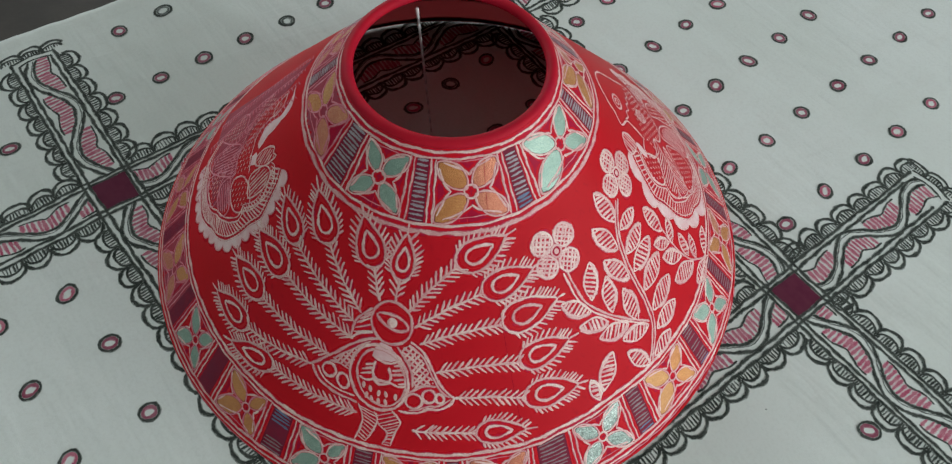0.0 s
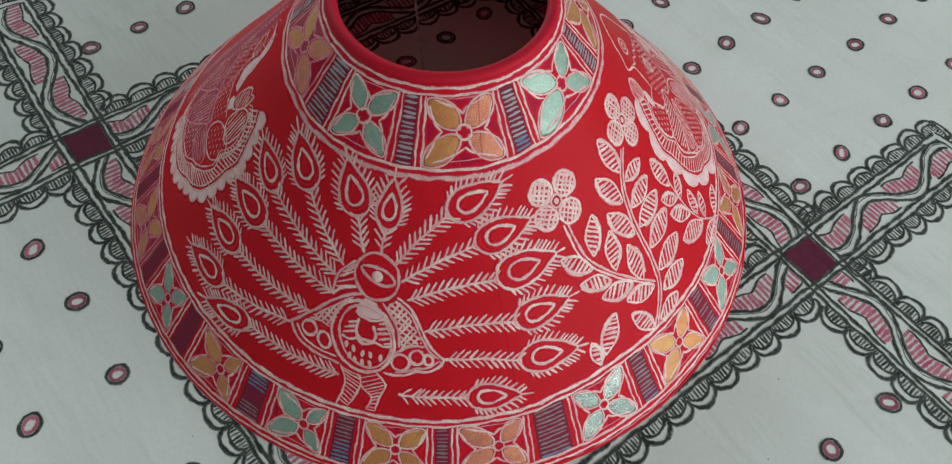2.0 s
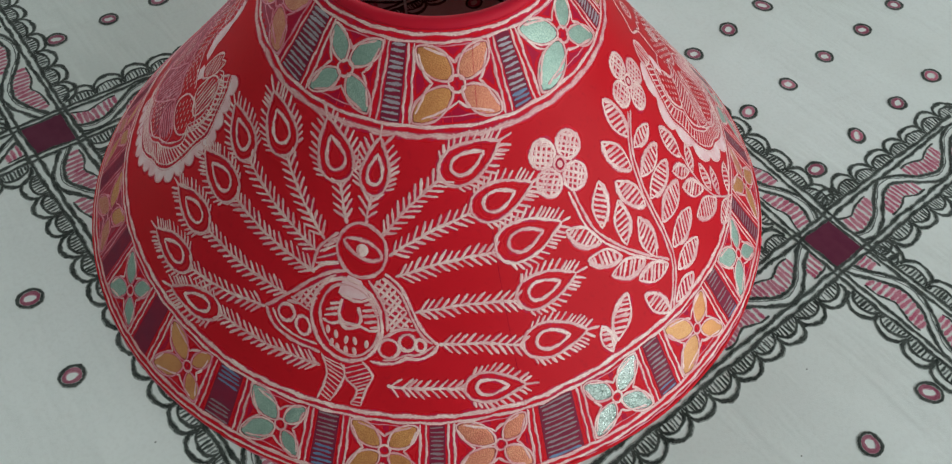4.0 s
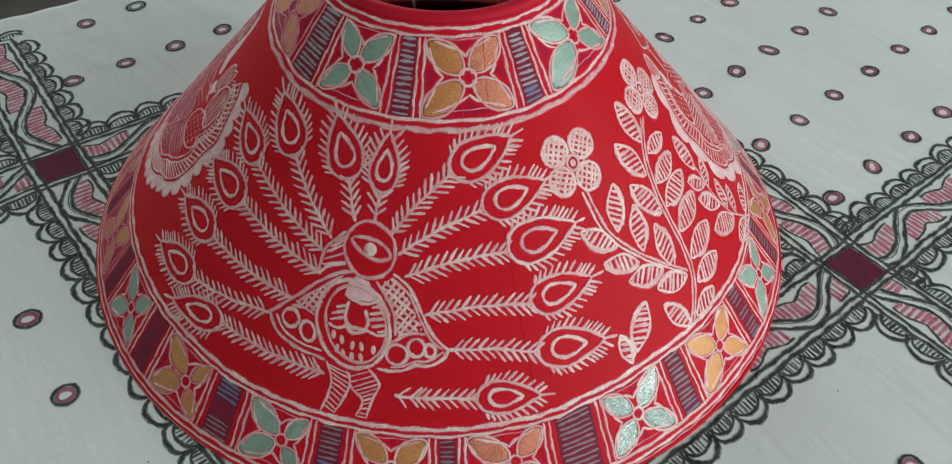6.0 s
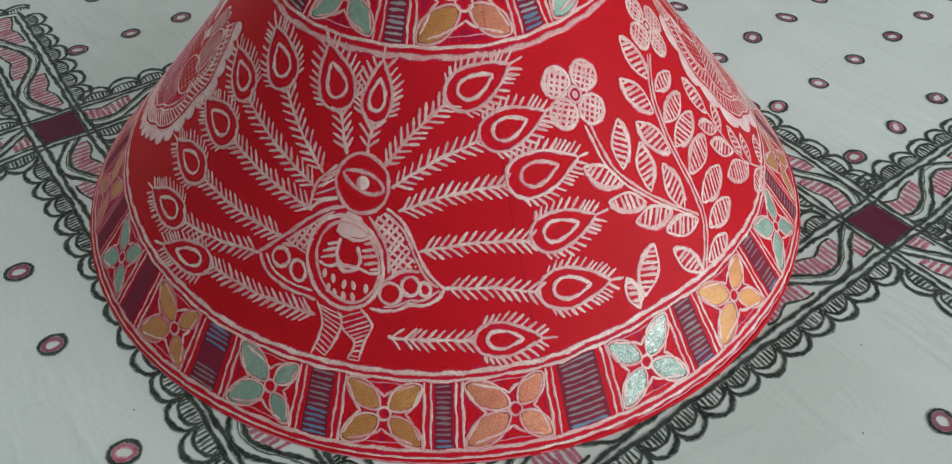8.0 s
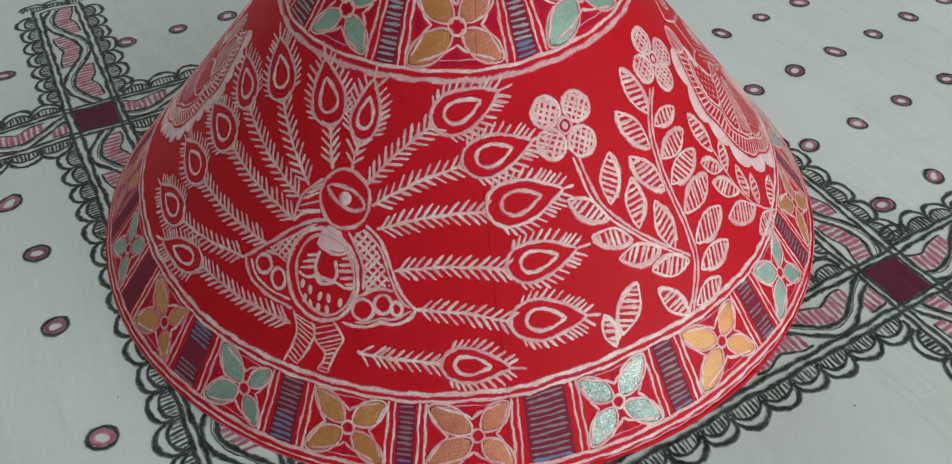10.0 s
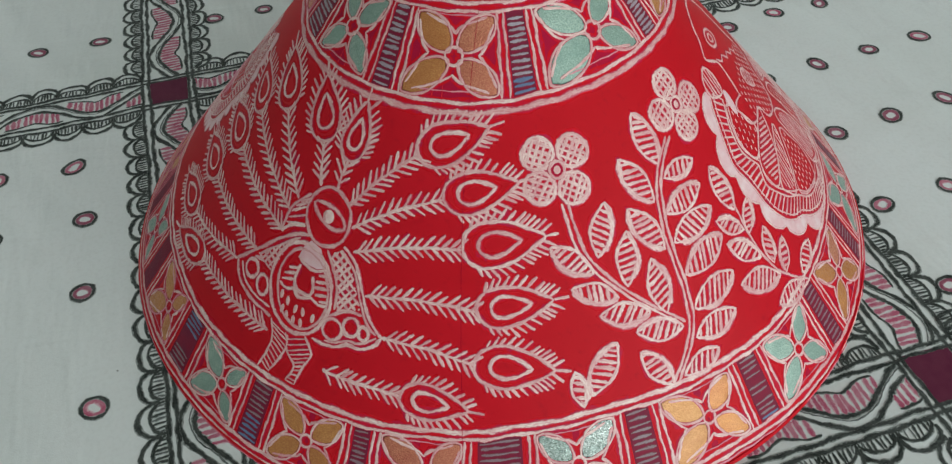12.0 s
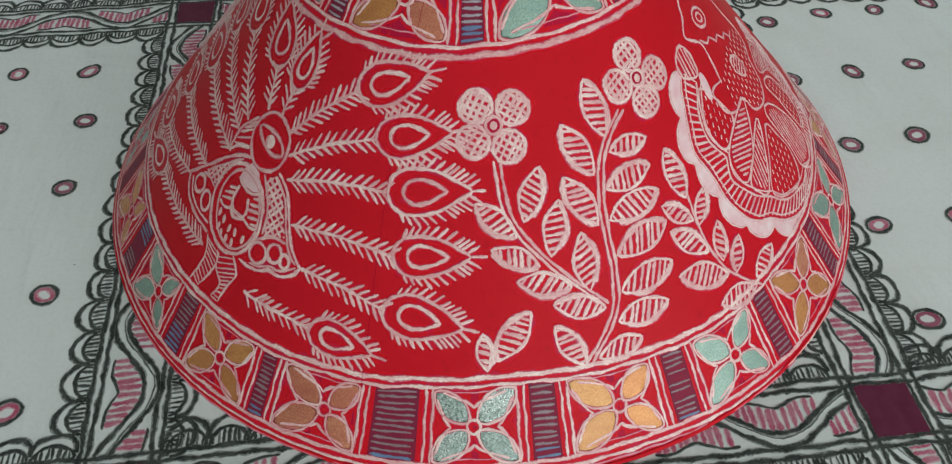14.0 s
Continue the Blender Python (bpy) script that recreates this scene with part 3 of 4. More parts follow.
# How far the hand-drawn borders stray upwards (mm) at four heights, by the angle round the shade.
STRAY_AT = (6, 42, 188, 230)
STRAY = ((-180, (0, 0, 0, 0)), (-90, (0, 4, 7, 0)), (-62, (0, 3.7, 3.5, 0)), (-45, (-0.7, 2.2, -0.5, 0)), (-30, (0, -0.3, -1.6, 0)), (-15, (-1, -0.6, -1.7, 0)), (0, (-0.5, -0.8, -1.5, 0)), (15, (0, 1, -1.5, 0)),
         (25, (1, 4.5, -0.5, 0)), (35, (2, 6.5, 1, 0)), (50, (2.5, 5, 2.5, 0)), (65, (0, 3, 3.4, 0)), (80, (-2.5, 4.5, 4, 0)), (100, (0, 3, 4, 0)), (180, (0, 0, 0, 0)))


def stray(a, s):
    for (a0, low), (a1, high) in zip(STRAY, STRAY[1:]):
        if a <= a1:
            break
    t = min(1.0, max(0.0, (a - a0) / (a1 - a0)))
    t = t * t * (3 - 2 * t)
    return float(np.interp(s, STRAY_AT, [p + (q - p) * t for p, q in zip(low, high)]))


def polar(a, s):
    """Sheet mm from the angle round the shade (degrees, 0 at the front) and the distance up from its lower edge."""
    s += stray((a + 180) % 360 - 180 if abs(a) > 180 else a, s)
    rho, phi = FAR - s, radians(a) * LEAN
    return (rho * math.sin(phi), -rho * math.cos(phi))


def turned(profile, n=256):
    verts = []
    for r, z in profile:
        cx, cy = (f + (c - f) * z / HIGH for f, c in zip(FOOT, CROWN))
        verts += [(cx + r * math.sin(math.tau * i / n), cy - r * math.cos(math.tau * i / n), z) for i in range(n)]
    faces = [(j * n + i, j * n + (i + 1) % n, (j + 1) * n + (i + 1) % n, (j + 1) * n + i) for j in range(len(profile) - 1) for i in range(n)]
    return verts, faces


def at_s(s, out=0.0):
    return (R0 - s * LEAN + out * HIGH / SLANT, s * HIGH / SLANT + out * LEAN)


shade = tagged(new("lampshade"), "red cone lampshade hand-painted with white folk-art birds, flowers and borders", "lampshade")
shade.empty_display_size = 0.05
mesh_object("shade_body", *turned([at_s(SLANT * i / 24) for i in range(25)]), [RED_PAINT], shade, "satin red painted cone")
mesh_object("inner_lining", *turned([at_s(SLANT * i / 8, -0.0012) for i in range(8, -1, -1)]), [MAROON_LINING], shade, "dark maroon inside")
ring = lambda r, z, rad, flat, n=10: [(r + rad * math.cos(math.tau * i / n), z + flat * math.sin(math.tau * i / n)) for i in range(n + 1)]
mesh_object("top_rim", *turned(ring(R1 - 0.0027, HIGH + 0.0006, 0.0036, 0.0034, 14)), [RIM_RED], shade, "rolled crimson top rim")
mesh_object("bottom_rim", *turned(ring(*at_s(0.0012, -0.0004), 0.0008, 0.0013)), [RED_PAINT], shade, "rolled red lower rim")

PAINTS = [WHITE, WHITE_FILL, PINK, PURPLE, STEEL, BLUE, GOLD, COPPER, MINT, CRIMSON, OCHRE, HALO, SILVER, PALE_STEEL, MAUVE_SHEEN]


def hoop(s, line, w, mat=0, drift=0.42):
    s.line([polar(a, line) for a in range(-180, 180, 3)] + [polar(180, line)], w, mat, drift=drift, step=4.0, taper=(1, 1))


def petal_shape(tip, root, wide, n=9, blunt=0.85):
    """A pointed oval between two places."""
    dx, dy = tip[0] - root[0], tip[1] - root[1]
    k = math.hypot(dx, dy)
    nx, ny = -dy / k, dx / k
    side = lambda q: [(root[0] + dx * i / n + q * nx * wide * max(0.0, math.sin(math.pi * i / n)) ** blunt, root[1] + dy * i / n + q * ny * wide * max(0.0, math.sin(math.pi * i / n)) ** blunt) for i in range(n + 1)]
    return side(1) + side(-1)[-2:0:-1]


# The paint of the four petals of each golden flower of the upper border.
GOLDEN = {-71: (6, 7, 7, 10), 9.5: (6, 7, 7, 6), 101: (6, 6, 7, 6), 172: (6, 10, 6, 7), 248: (6, 6, 10, 7)}


def flower_panel(border, a0, a1, s0, s1, mat, centre=None):
    """A four-petalled flower in a panel, with bowed lines between its petals."""
    s = Brush(on_shade)
    mid = centre or (a0 + a1) / 2
    white = 2 if mid < -62 else 0  # thinner paint on the left, pink also for the glancing haze there
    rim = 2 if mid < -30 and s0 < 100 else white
    at = lambda a, v: polar(a, v)
    c = at(mid, (s0 + s1) / 2)
    pad = (a1 - a0) * 0.05
    corners = [at(a0 + pad, s0 + 2), at(a1 - pad, s0 + 2), at(a1 - pad, s1 - 2), at(a0 + pad, s1 - 2)]
    for k, q in enumerate(corners):
        d = math.dist(c, q)
        t = lambda r: (c[0] + (q[0] - c[0]) * r, c[1] + (q[1] - c[1]) * r)
        reach, wide = 1.03 + dice.uniform(-0.04, 0.03), d * dice.uniform(0.215, 0.25)
        shape = petal_shape(t(reach), t(3.4 / d), wide, 11, 0.62)
        golden = GOLDEN[min(GOLDEN, key=lambda g: abs(g - mid))][k] if s0 > 100 else dice.choice((6, 6, 7, 10)) if mid > 30 else dice.choice((6, 6, 10, 7))
        s.fill(shape, golden if mat == 6 else 12 if mat == 8 and s0 < 100 and 20 < a0 < 40 else mat, 0.1)
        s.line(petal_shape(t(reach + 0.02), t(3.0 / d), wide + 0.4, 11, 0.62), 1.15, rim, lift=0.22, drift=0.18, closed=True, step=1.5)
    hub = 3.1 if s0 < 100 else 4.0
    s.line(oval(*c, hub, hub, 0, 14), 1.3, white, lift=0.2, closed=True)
    for k in range(4):
        p, q = corners[k], corners[(k + 1) % 4]
        m = ((p[0] + q[0]) / 2, (p[1] + q[1]) / 2)
        deep = 0.40 if k % 2 else 0.46
        bow = (m[0] + (c[0] - m[0]) * deep, m[1] + (c[1] - m[1]) * deep)
        near = lambda e, r: (e[0] + (m[0] - e[0]) * r, e[1] + (m[1] - e[1]) * r)
        s.line([near(p, 0.16), (0.45 * near(p, 0.5)[0] + 0.55 * bow[0], 0.45 * near(p, 0.5)[1] + 0.55 * bow[1]), bow], 1.35, white, drift=0.25)
        s.line([bow, (0.45 * near(q, 0.5)[0] + 0.55 * bow[0], 0.45 * near(q, 0.5)[1] + 0.55 * bow[1]), near(q, 0.16)], 1.35, white, drift=0.25)
        if k % 2 == 0:
            s.line([near(p, 0.35), near(q, 0.35)], 0.7, 2, drift=0.3)
    for a, w in ((a0, 1.3), (a1, 1.3)):
        s.line([at(a, s0), at(a, s1)], w, white, drift=0.35)
    return s.done("flower_panel", PAINTS, border)


def hatched_bar(border, a0, a1, s0, s1, blue):
    """A purple bar with short grey-blue dashes across it, between white lines."""
    s = Brush(on_shade)
    pad = min(0.9, (a1 - a0) * 0.14)
    vs = [s0 + (s1 - s0) * i / 10 for i in range(11)]
    s.band([polar(a0 + pad, v) for v in vs], [polar(a1 - pad, v) for v in vs], 3, 0.08, 4)
    v = s0 + 1.5 if s0 > 100 or a0 > -45 else s1  # the bars at the left side are plain
    while v < s1 - 1:
        q = (v - s0) / (s1 - s0)
        mat = 5 if q < blue or q > 1 + min(blue, 0) + 1e-6 else 4 if s0 < 100 else 13
        if mat == 4 and 0.35 < q < 0.9 and dice.random() < (0.12 if a0 > -30 else 0.9):
            v += 2.6
            continue
        k = dice.uniform(0.0, 0.4)
        s.line([polar(a0 + pad * (1.2 + k), v), polar(a1 - pad * (1.2 + dice.uniform(0, 0.5)), v + dice.uniform(-0.4, 0.4))], dice.uniform(1.0, 1.5) * (1 if s0 < 100 else 1.15), mat, lift=0.14, body=0.15, drift=0.2)
        v += dice.uniform(2.3, 2.8)
    # leftmost lines are pink, with the haze of the glancing view coloured in
    for a in (a0, a1):
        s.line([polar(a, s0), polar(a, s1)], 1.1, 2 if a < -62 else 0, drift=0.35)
    s.done("hatched_bar", PAINTS, border)


def border_ring(label, lines, s0, s1, middles, bars, first, blues):
    s = Brush(on_shade)
    for line, w in lines:
        hoop(s, line, w)
    if s0 < 100:
        hoop(s, 1.0, 1.0, 2)
    turn = [-180 + 3 * i for i in range(121)]
    s.band([polar(a, s0 - 6) for a in turn], [polar(a, s1 + 4) for a in turn], 9, 0.02, 10)
    # Mauve over the left border puts its haze at glancing angles into colour.
    worn_hazy = [-64 - 3 * i for i in range(17)]
    s.band([polar(a, s1 + 3) for a in worn_hazy], [polar(a, s0 - 3) for a in worn_hazy], 14, 0.05, 10)
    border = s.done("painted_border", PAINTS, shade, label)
    n = len(middles)
    for i in range(n):
        gap = 0.9 if s0 < 100 else 2.2
        a0 = bars[i - 1][1] + gap - (360 if i == 0 else 0)
        a1 = bars[i][0] - gap
        back = 360 if a0 > 185 else 0  # the far side is counted backwards from the front
        mat = first[i % len(first)]
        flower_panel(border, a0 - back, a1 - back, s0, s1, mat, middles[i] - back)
        back = 360 if bars[i][0] > 185 else 0
        hatched_bar(border, bars[i][0] - back, bars[i][1] - back, s0, s1, blues[i % len(blues)])


LOW = [-73.4, -56.7, -39.3, -21.8, -6.1, 10.7, 29.9, 48.6, 66.6, 83.4, 102.0] + [120.4 + 18.4 * i for i in range(9)]
LOW_BARS = [(-67.2, -62.9), (-51.7, -46.7), (-34.8, -28.7), (-17.2, -12.5), (-0.1, 3.1), (16.2, 23.8), (36.4, 41.2), (54.9, 59.7), (72.4, 76.7), (89.7, 94.0)] + [(109.0 + 18.4 * i, 113.4 + 18.4 * i) for i in range(10)]
border_ring("wide painted border of flowers and purple bars round the foot", ((42.6, 2.2), (39.2, 1.5), (6.6, 1.8), (3.0, 1.5)), 7.2, 38.6, LOW, LOW_BARS,
            (6, 8, 6, 8, 6, 7, 8, 6, 8, 6, 8, 6, 8, 6, 8, 6, 8, 6, 8, 6), (0, 0, -0.35, 0.4, 0.15, 0.1, 0.2, 0.1, 0, 0))
HIGH_MIDDLES = [-71.2, -28.9, 9.5, 55.2, 101.0, 134, 172, 210, 248]
HIGH_BARS = [(-53.1, -41.8), (-15.1, -7.5), (25.7, 33.9), (72.2, 80.4), (111, 119), (149, 157), (187, 195), (225, 233), (262, 270)]
border_ring("narrow painted border of flowers and purple bars round the top", ((231.6, 1.5), (228.0, 1.4), (190.4, 1.6), (186.2, 2.5)), 191.4, 227.4, HIGH_MIDDLES, HIGH_BARS,
            (6, 8, 6, 8, 6, 8, 6, 8, 6), (0, 0.0, 0.2, 0))

# the overlap seam of the rolled sheet
seam = Brush(on_shade)
seam.line([polar(17.4, 232), polar(14.5, 185), polar(14.2, 110), polar(15.5, 3)], 0.16, 9, lift=0.34, body=0.03, drift=0.1, step=5)
seam.done("seam", PAINTS, shade, "fine dark overlap seam")


# ---- the bird with the spread train at the front ----
def drop_shape(base, tip, half, k=1.0, n=12):
    """A teardrop, round at its base and pointed at its tip; k shrinks it round its heart."""
    dx, dy = tip[0] - base[0], tip[1] - base[1]
    d = math.hypot(dx, dy)
    nx, ny = -dy / d, dx / d
    out = []
    for q in (1, -1):
        for i in range(n + 1):
            u = (i / n) ** 1.35
            h = q * half * 2.5 * u ** 0.5 * (1 - u) ** 0.95
            u = 0.40 + (u - 0.40) * k
            out.append((base[0] + dx * u + nx * h * k, base[1] + dy * u + ny * h * k))
    return out[:n + 1] + out[2 * n:n + 1:-1]


def plume(train, tip, base, half, foot, mid=None):
    s = Brush(on_shade)
    shape = drop_shape(base, tip, half)
    s.line(shape, 1.6, 0, closed=True, lift=0.16)
    s.line(drop_shape(base, tip, half, 0.52), 1.7, 0, closed=True, step=1.4)
    pts = curved(shape, 2.75, True)
    axis = ((tip[0] - base[0]), (tip[1] - base[1]))
    k = math.hypot(*axis)
    axis = (axis[0] / k, axis[1] / k)
    n = len(pts)
    for i, (x, y) in enumerate(pts):
        (ax, ay), (bx, by) = pts[i - 1], pts[(i + 1) % n]
        d = math.dist((ax, ay), (bx, by)) or 1
        ox, oy = -(by - ay) / d, (bx - ax) / d
        if ox * (x - base[0] - axis[0] * k * 0.4) + oy * (y - base[1] - axis[1] * k * 0.4) < 0:
            ox, oy = -ox, -oy
        along = ((x - base[0]) * axis[0] + (y - base[1]) * axis[1]) / k
        if along > 0.12:
            r = dice.uniform(4.2, 6.0)
            s.line([(x + ox * 0.5, y + oy * 0.5), (x + (ox * 0.85 + axis[0] * 0.6) * r, y + (oy * 0.85 + axis[1] * 0.6) * r)], 1.3, 0, drift=0.15, taper=(1.0, 0.7))
    bend = mid or ((base[0] + foot[0]) / 2 + (foot[1] - base[1]) * 0.03, (base[1] + foot[1]) / 2 - (foot[0] - base[0]) * 0.03)
    quill = curved([foot, bend, base], 3.7)
    s.line([foot, bend, base], 1.6, 0)
    for i in range(1, len(quill) - 1):
        (ax, ay), (bx, by) = quill[i - 1], quill[i + 1]
        d = math.dist((ax, ay), (bx, by))
        tx, ty = (bx - ax) / d, (by - ay) / d
        for q in (1, -1):
            r = dice.uniform(6.0, 8.4)
            x, y = quill[i]
            s.line([(x, y), (x + (tx * 0.72 - q * ty * 0.72) * r, y + (ty * 0.72 + q * tx * 0.72) * r)], 1.3, 0, drift=0.15, taper=(0.9, 0.6))
    s.done("plume", PAINTS, train)


def inside_poly(poly):
    def test(x, y):
        hit = False
        for (ax, ay), (bx, by) in zip(poly, poly[1:] + poly[:1]):
            if (ay > y) != (by > y) and x < ax + (bx - ax) * (y - ay) / (by - ay):
                hit = not hit
        return hit
    return test


def spread_bird():
    s = Brush(on_shade)
    # head and its almond mark
    s.line(oval(-32.6, -201, 12.4, 13.7, 14), 1.6, 0, closed=True)
    s.line([(-41.5, -196), (-36.9, -194.8), (-29.3, -196.6), (-23.9, -200.9), (-22.9, -204.7), (-28.9, -206.1), (-36.2, -202.5)], 1.8, 0, closed=True)
    s.fill(oval(-32.25, -200.8, 3.2, 3.3, 15, 14), 0, 0.14)
    # crest beside the head
    s.line([(-58.8, -212.9), (-56.1, -203.5), (-51, -197.1), (-43.9, -192.6)], 1.6, 0)
    s.line([(-58.8, -212.9), (-52.2, -208.9), (-44.2, -208.1)], 1.6, 0)
    for p, q in zip(curved([(-56.5, -208.7), (-54.3, -202.8), (-50, -197.7), (-45.9, -194.7)], 3.0), curved([(-44.5, -207.2), (-45, -202.9), (-45.1, -198.8), (-43.3, -194.3)], 3.0)):
        s.line([p, q], 1.3, 0, drift=0.1)
    # trunk: two outlines, a pale collar, a pocket, ribs and dots
    s.line(oval(-41, -237.05, 18.0, 21.6, 17), 1.9, 0, closed=True)
    s.line(oval(-39.5, -237, 14.8, 18.7, 17), 1.4, 0, closed=True)
    s.fill([(-44.9, -222.8), (-43, -217.6), (-39.4, -213.7), (-32.9, -216.2), (-28.6, -224.6), (-32.9, -226), (-38.4, -225.2), (-42.3, -224)], 1, 0.15)
    s.line([(-44.9, -222.8), (-38.1, -226.1), (-32.6, -227), (-27.9, -225.2)], 1.6, 0)
    s.line([(-42.8, -226), (-44.6, -233.4), (-42.9, -238.2), (-36, -239.1), (-33.5, -236.9), (-34.4, -229.8)], 1.8, 0)
    s.line([(-53.4, -236.9), (-48.5, -239.3), (-44.5, -238.1), (-40.8, -241.1), (-33.5, -240.1), (-29, -242.2), (-24.3, -241.1)], 1.6, 0)
    for poly, lean in (([(-51.7, -230.4), (-44.8, -226.3), (-42.9, -227.5), (-44.6, -233.4), (-45.5, -235.8), (-52.5, -235.7)], 12), ([(-33.1, -229.4), (-26.3, -226.2), (-23.8, -233.1), (-24.1, -240.1), (-28.5, -241.2), (-32.6, -236.9)], 8)):
        s.hatch(inside_poly(poly), lean, 2.9, 1.5, 0, 20, (sum(p[0] for p in poly) / 6, sum(p[1] for p in poly) / 6))
    for x, y in ((-50.6, -242.3), (-46.4, -244.6), (-48.9, -249), (-41.1, -247.2), (-45.8, -251.4), (-36.7, -247.6), (-41.4, -252.6), (-30.7, -249), (-37, -253)):
        s.fill(oval(x, y, 1.2, 2.3, dice.uniform(-20, 20), 10), 0, 0.14)
    # two wings, netted above and ringed below, with doubled edges
    for wing, w in (([(-85.6, -233.4), (-72.8, -226.2), (-59.7, -218), (-49.3, -212.9), (-40.6, -211.8)], 1.6),
                    ([(-85.1, -233.7), (-79.7, -243.7), (-68.7, -250.3), (-55, -254.8)], 1.6),
                    ([(-81, -234), (-76.8, -242.2), (-66.5, -247.9), (-56.6, -250.9)], 1.2),
                    ([(-72.6, -229.3), (-66.8, -230.1), (-60.2, -233.4)], 1.4),
                    ([(-69.4, -227.4), (-57.2, -220), (-45.7, -213.8)], 1.2),
                    ([(-20.9, -212.1), (-15, -216.9), (-9.6, -225.4), (-4.9, -236.6), (1.5, -245), (5.5, -248.3)], 1.6),
                    ([(-22, -214.3), (-16.3, -218.8), (-11.3, -225.9), (-6.7, -237.1), (-1.7, -244.8), (2.7, -248)], 1.3),
                    ([(5.5, -248.3), (2.2, -253), (-4.6, -256.3), (-10, -255.7), (-16.1, -258.2), (-24.2, -258.9), (-29, -257.9)], 1.6),
                    ([(3.2, -248.8), (-3.9, -253.8), (-10.5, -253.8), (-16.5, -256.4), (-22.4, -257.2)], 1.1),
                    ([(-29.5, -215.9), (-24.1, -223.9), (-20.5, -232.1), (-20.2, -241.8)], 1.5),
                    ([(-22.3, -245.6), (-14.9, -241), (-5.6, -240.5)], 1.6)):
        s.line(wing, w, 0)
    for poly in ([(-70.9, -227.6), (-57.3, -219.7), (-46.9, -214.1), (-52.9, -221.5), (-57.1, -229.8), (-60.7, -232.8)], [(-27.3, -216.7), (-20.6, -213.5), (-14.6, -221.1), (-6.9, -238.6), (-19, -242.3), (-19.7, -233), (-23.8, -224.4)]):
        mid = (sum(p[0] for p in poly) / len(poly), sum(p[1] for p in poly) / len(poly))
        for turn in (52, -38):
            s.hatch(inside_poly(poly), turn, 2.9, 1.45, 0, 30, mid)
    for mark in ((-73.2, -235.6, 4.5, 4.5, 16), (-63.95, -241.5, 3.8, 5.0, 17), (-19.35, -250.9, 5.1, 5.1, 17), (-10.1, -247.4, 4.2, 4.2, 18), (-3.3, -248.7, 2.6, 3.1, 17)):
        s.line(oval(*mark, 14), 1.7, 0, closed=True)
    # two bent legs, ribbed
    for edge_a, edge_b in (([(-54.4, -255.3), (-51.5, -265.5), (-57.2, -279.9)], [(-44.3, -259.7), (-42.2, -266.5), (-50, -280.4)]), ([(-42.8, -260.4), (-41.4, -267.8), (-36.1, -273.9), (-39.3, -281.5)], [(-32.9, -258.1), (-27.8, -265.4), (-30.9, -272.3), (-34, -282.1)])):
        s.line(edge_a, 1.2, 0), s.line(edge_b, 1.2, 0)
        for p, q in list(zip(curved(edge_a, 2.3), curved(edge_b, 2.3)))[1:]:
            s.line([p, q], 0.8, 0, drift=0.15)
    train = s.done("spread_bird_motif", PAINTS, shade, "white folk-art bird shape with a fan of plumes")
    # tip, base of the eye, half its width, foot at the trunk
    for tip, base, half, foot in (
        ((-151.6, -231.7), (-114.8, -241.1), 8.0, (-55.1, -261.9)), ((-170.2, -201.5), (-137.3, -219.6), 9.0, (-85.5, -233.7)), ((-154.3, -176.1), (-125.1, -197.7), 9.2, (-72.7, -226.2)),
        ((-133.3, -156), (-105.5, -179.7), 10.0, (-57.2, -213.5)), ((-112, -131.2), (-97.4, -159.6), 9.0, (-55.4, -203.3)), ((-82.9, -124.9), (-72.9, -156.5), 9.6, (-51.7, -196.4)),
        ((-49.7, -137), (-42.9, -167.6), 9.4, (-39.7, -187.8)), ((-22.8, -145.8), (-27.4, -173.7), 7.2, (-30.1, -187.8)), ((34.5, -146), (6.3, -164.2), 9.6, (-22.5, -193.6)),
        ((51.9, -166.5), (21.4, -181), 9.4, (-19, -203)), ((68.3, -187), (33.9, -200.7), 10.4, (-15.7, -213.5)), ((77.8, -213.8), (45.4, -226.1), 9.2, (-6.1, -231.6)),
        ((85.4, -244.5), (49.4, -249.9), 9.8, (5.6, -248.3)), ((51, -270.9), (19.2, -271.8), 8.2, (-20.4, -270.3)),
    ):
        plume(train, tip, base, half, foot, (-12.9, -271.6) if tip[1] < -260 else None)


spread_bird()


# ---- the flowering sprays ----
def leaf(spray, root, tip, half):
    s = Brush(on_shade)
    shape = petal_shape(tip, root, half)
    s.line(shape, 1.4, 0, closed=True)
    k = dice.choice((0, 9))
    s.line(shape[k:k + 10], 2.5, 0, lift=0.18, taper=(0.3, 0.3))
    mid = ((root[0] + tip[0]) / 2, (root[1] + tip[1]) / 2)
    turn = math.degrees(math.atan2(tip[1] - root[1], tip[0] - root[0]))
    s.hatch(inside_poly(shape), turn + dice.uniform(55, 76) * (1 if dice.random() < 0.7 else -1), 2.9, 1.6, 0, 17, mid)
    s.done("leaf", PAINTS, spray)


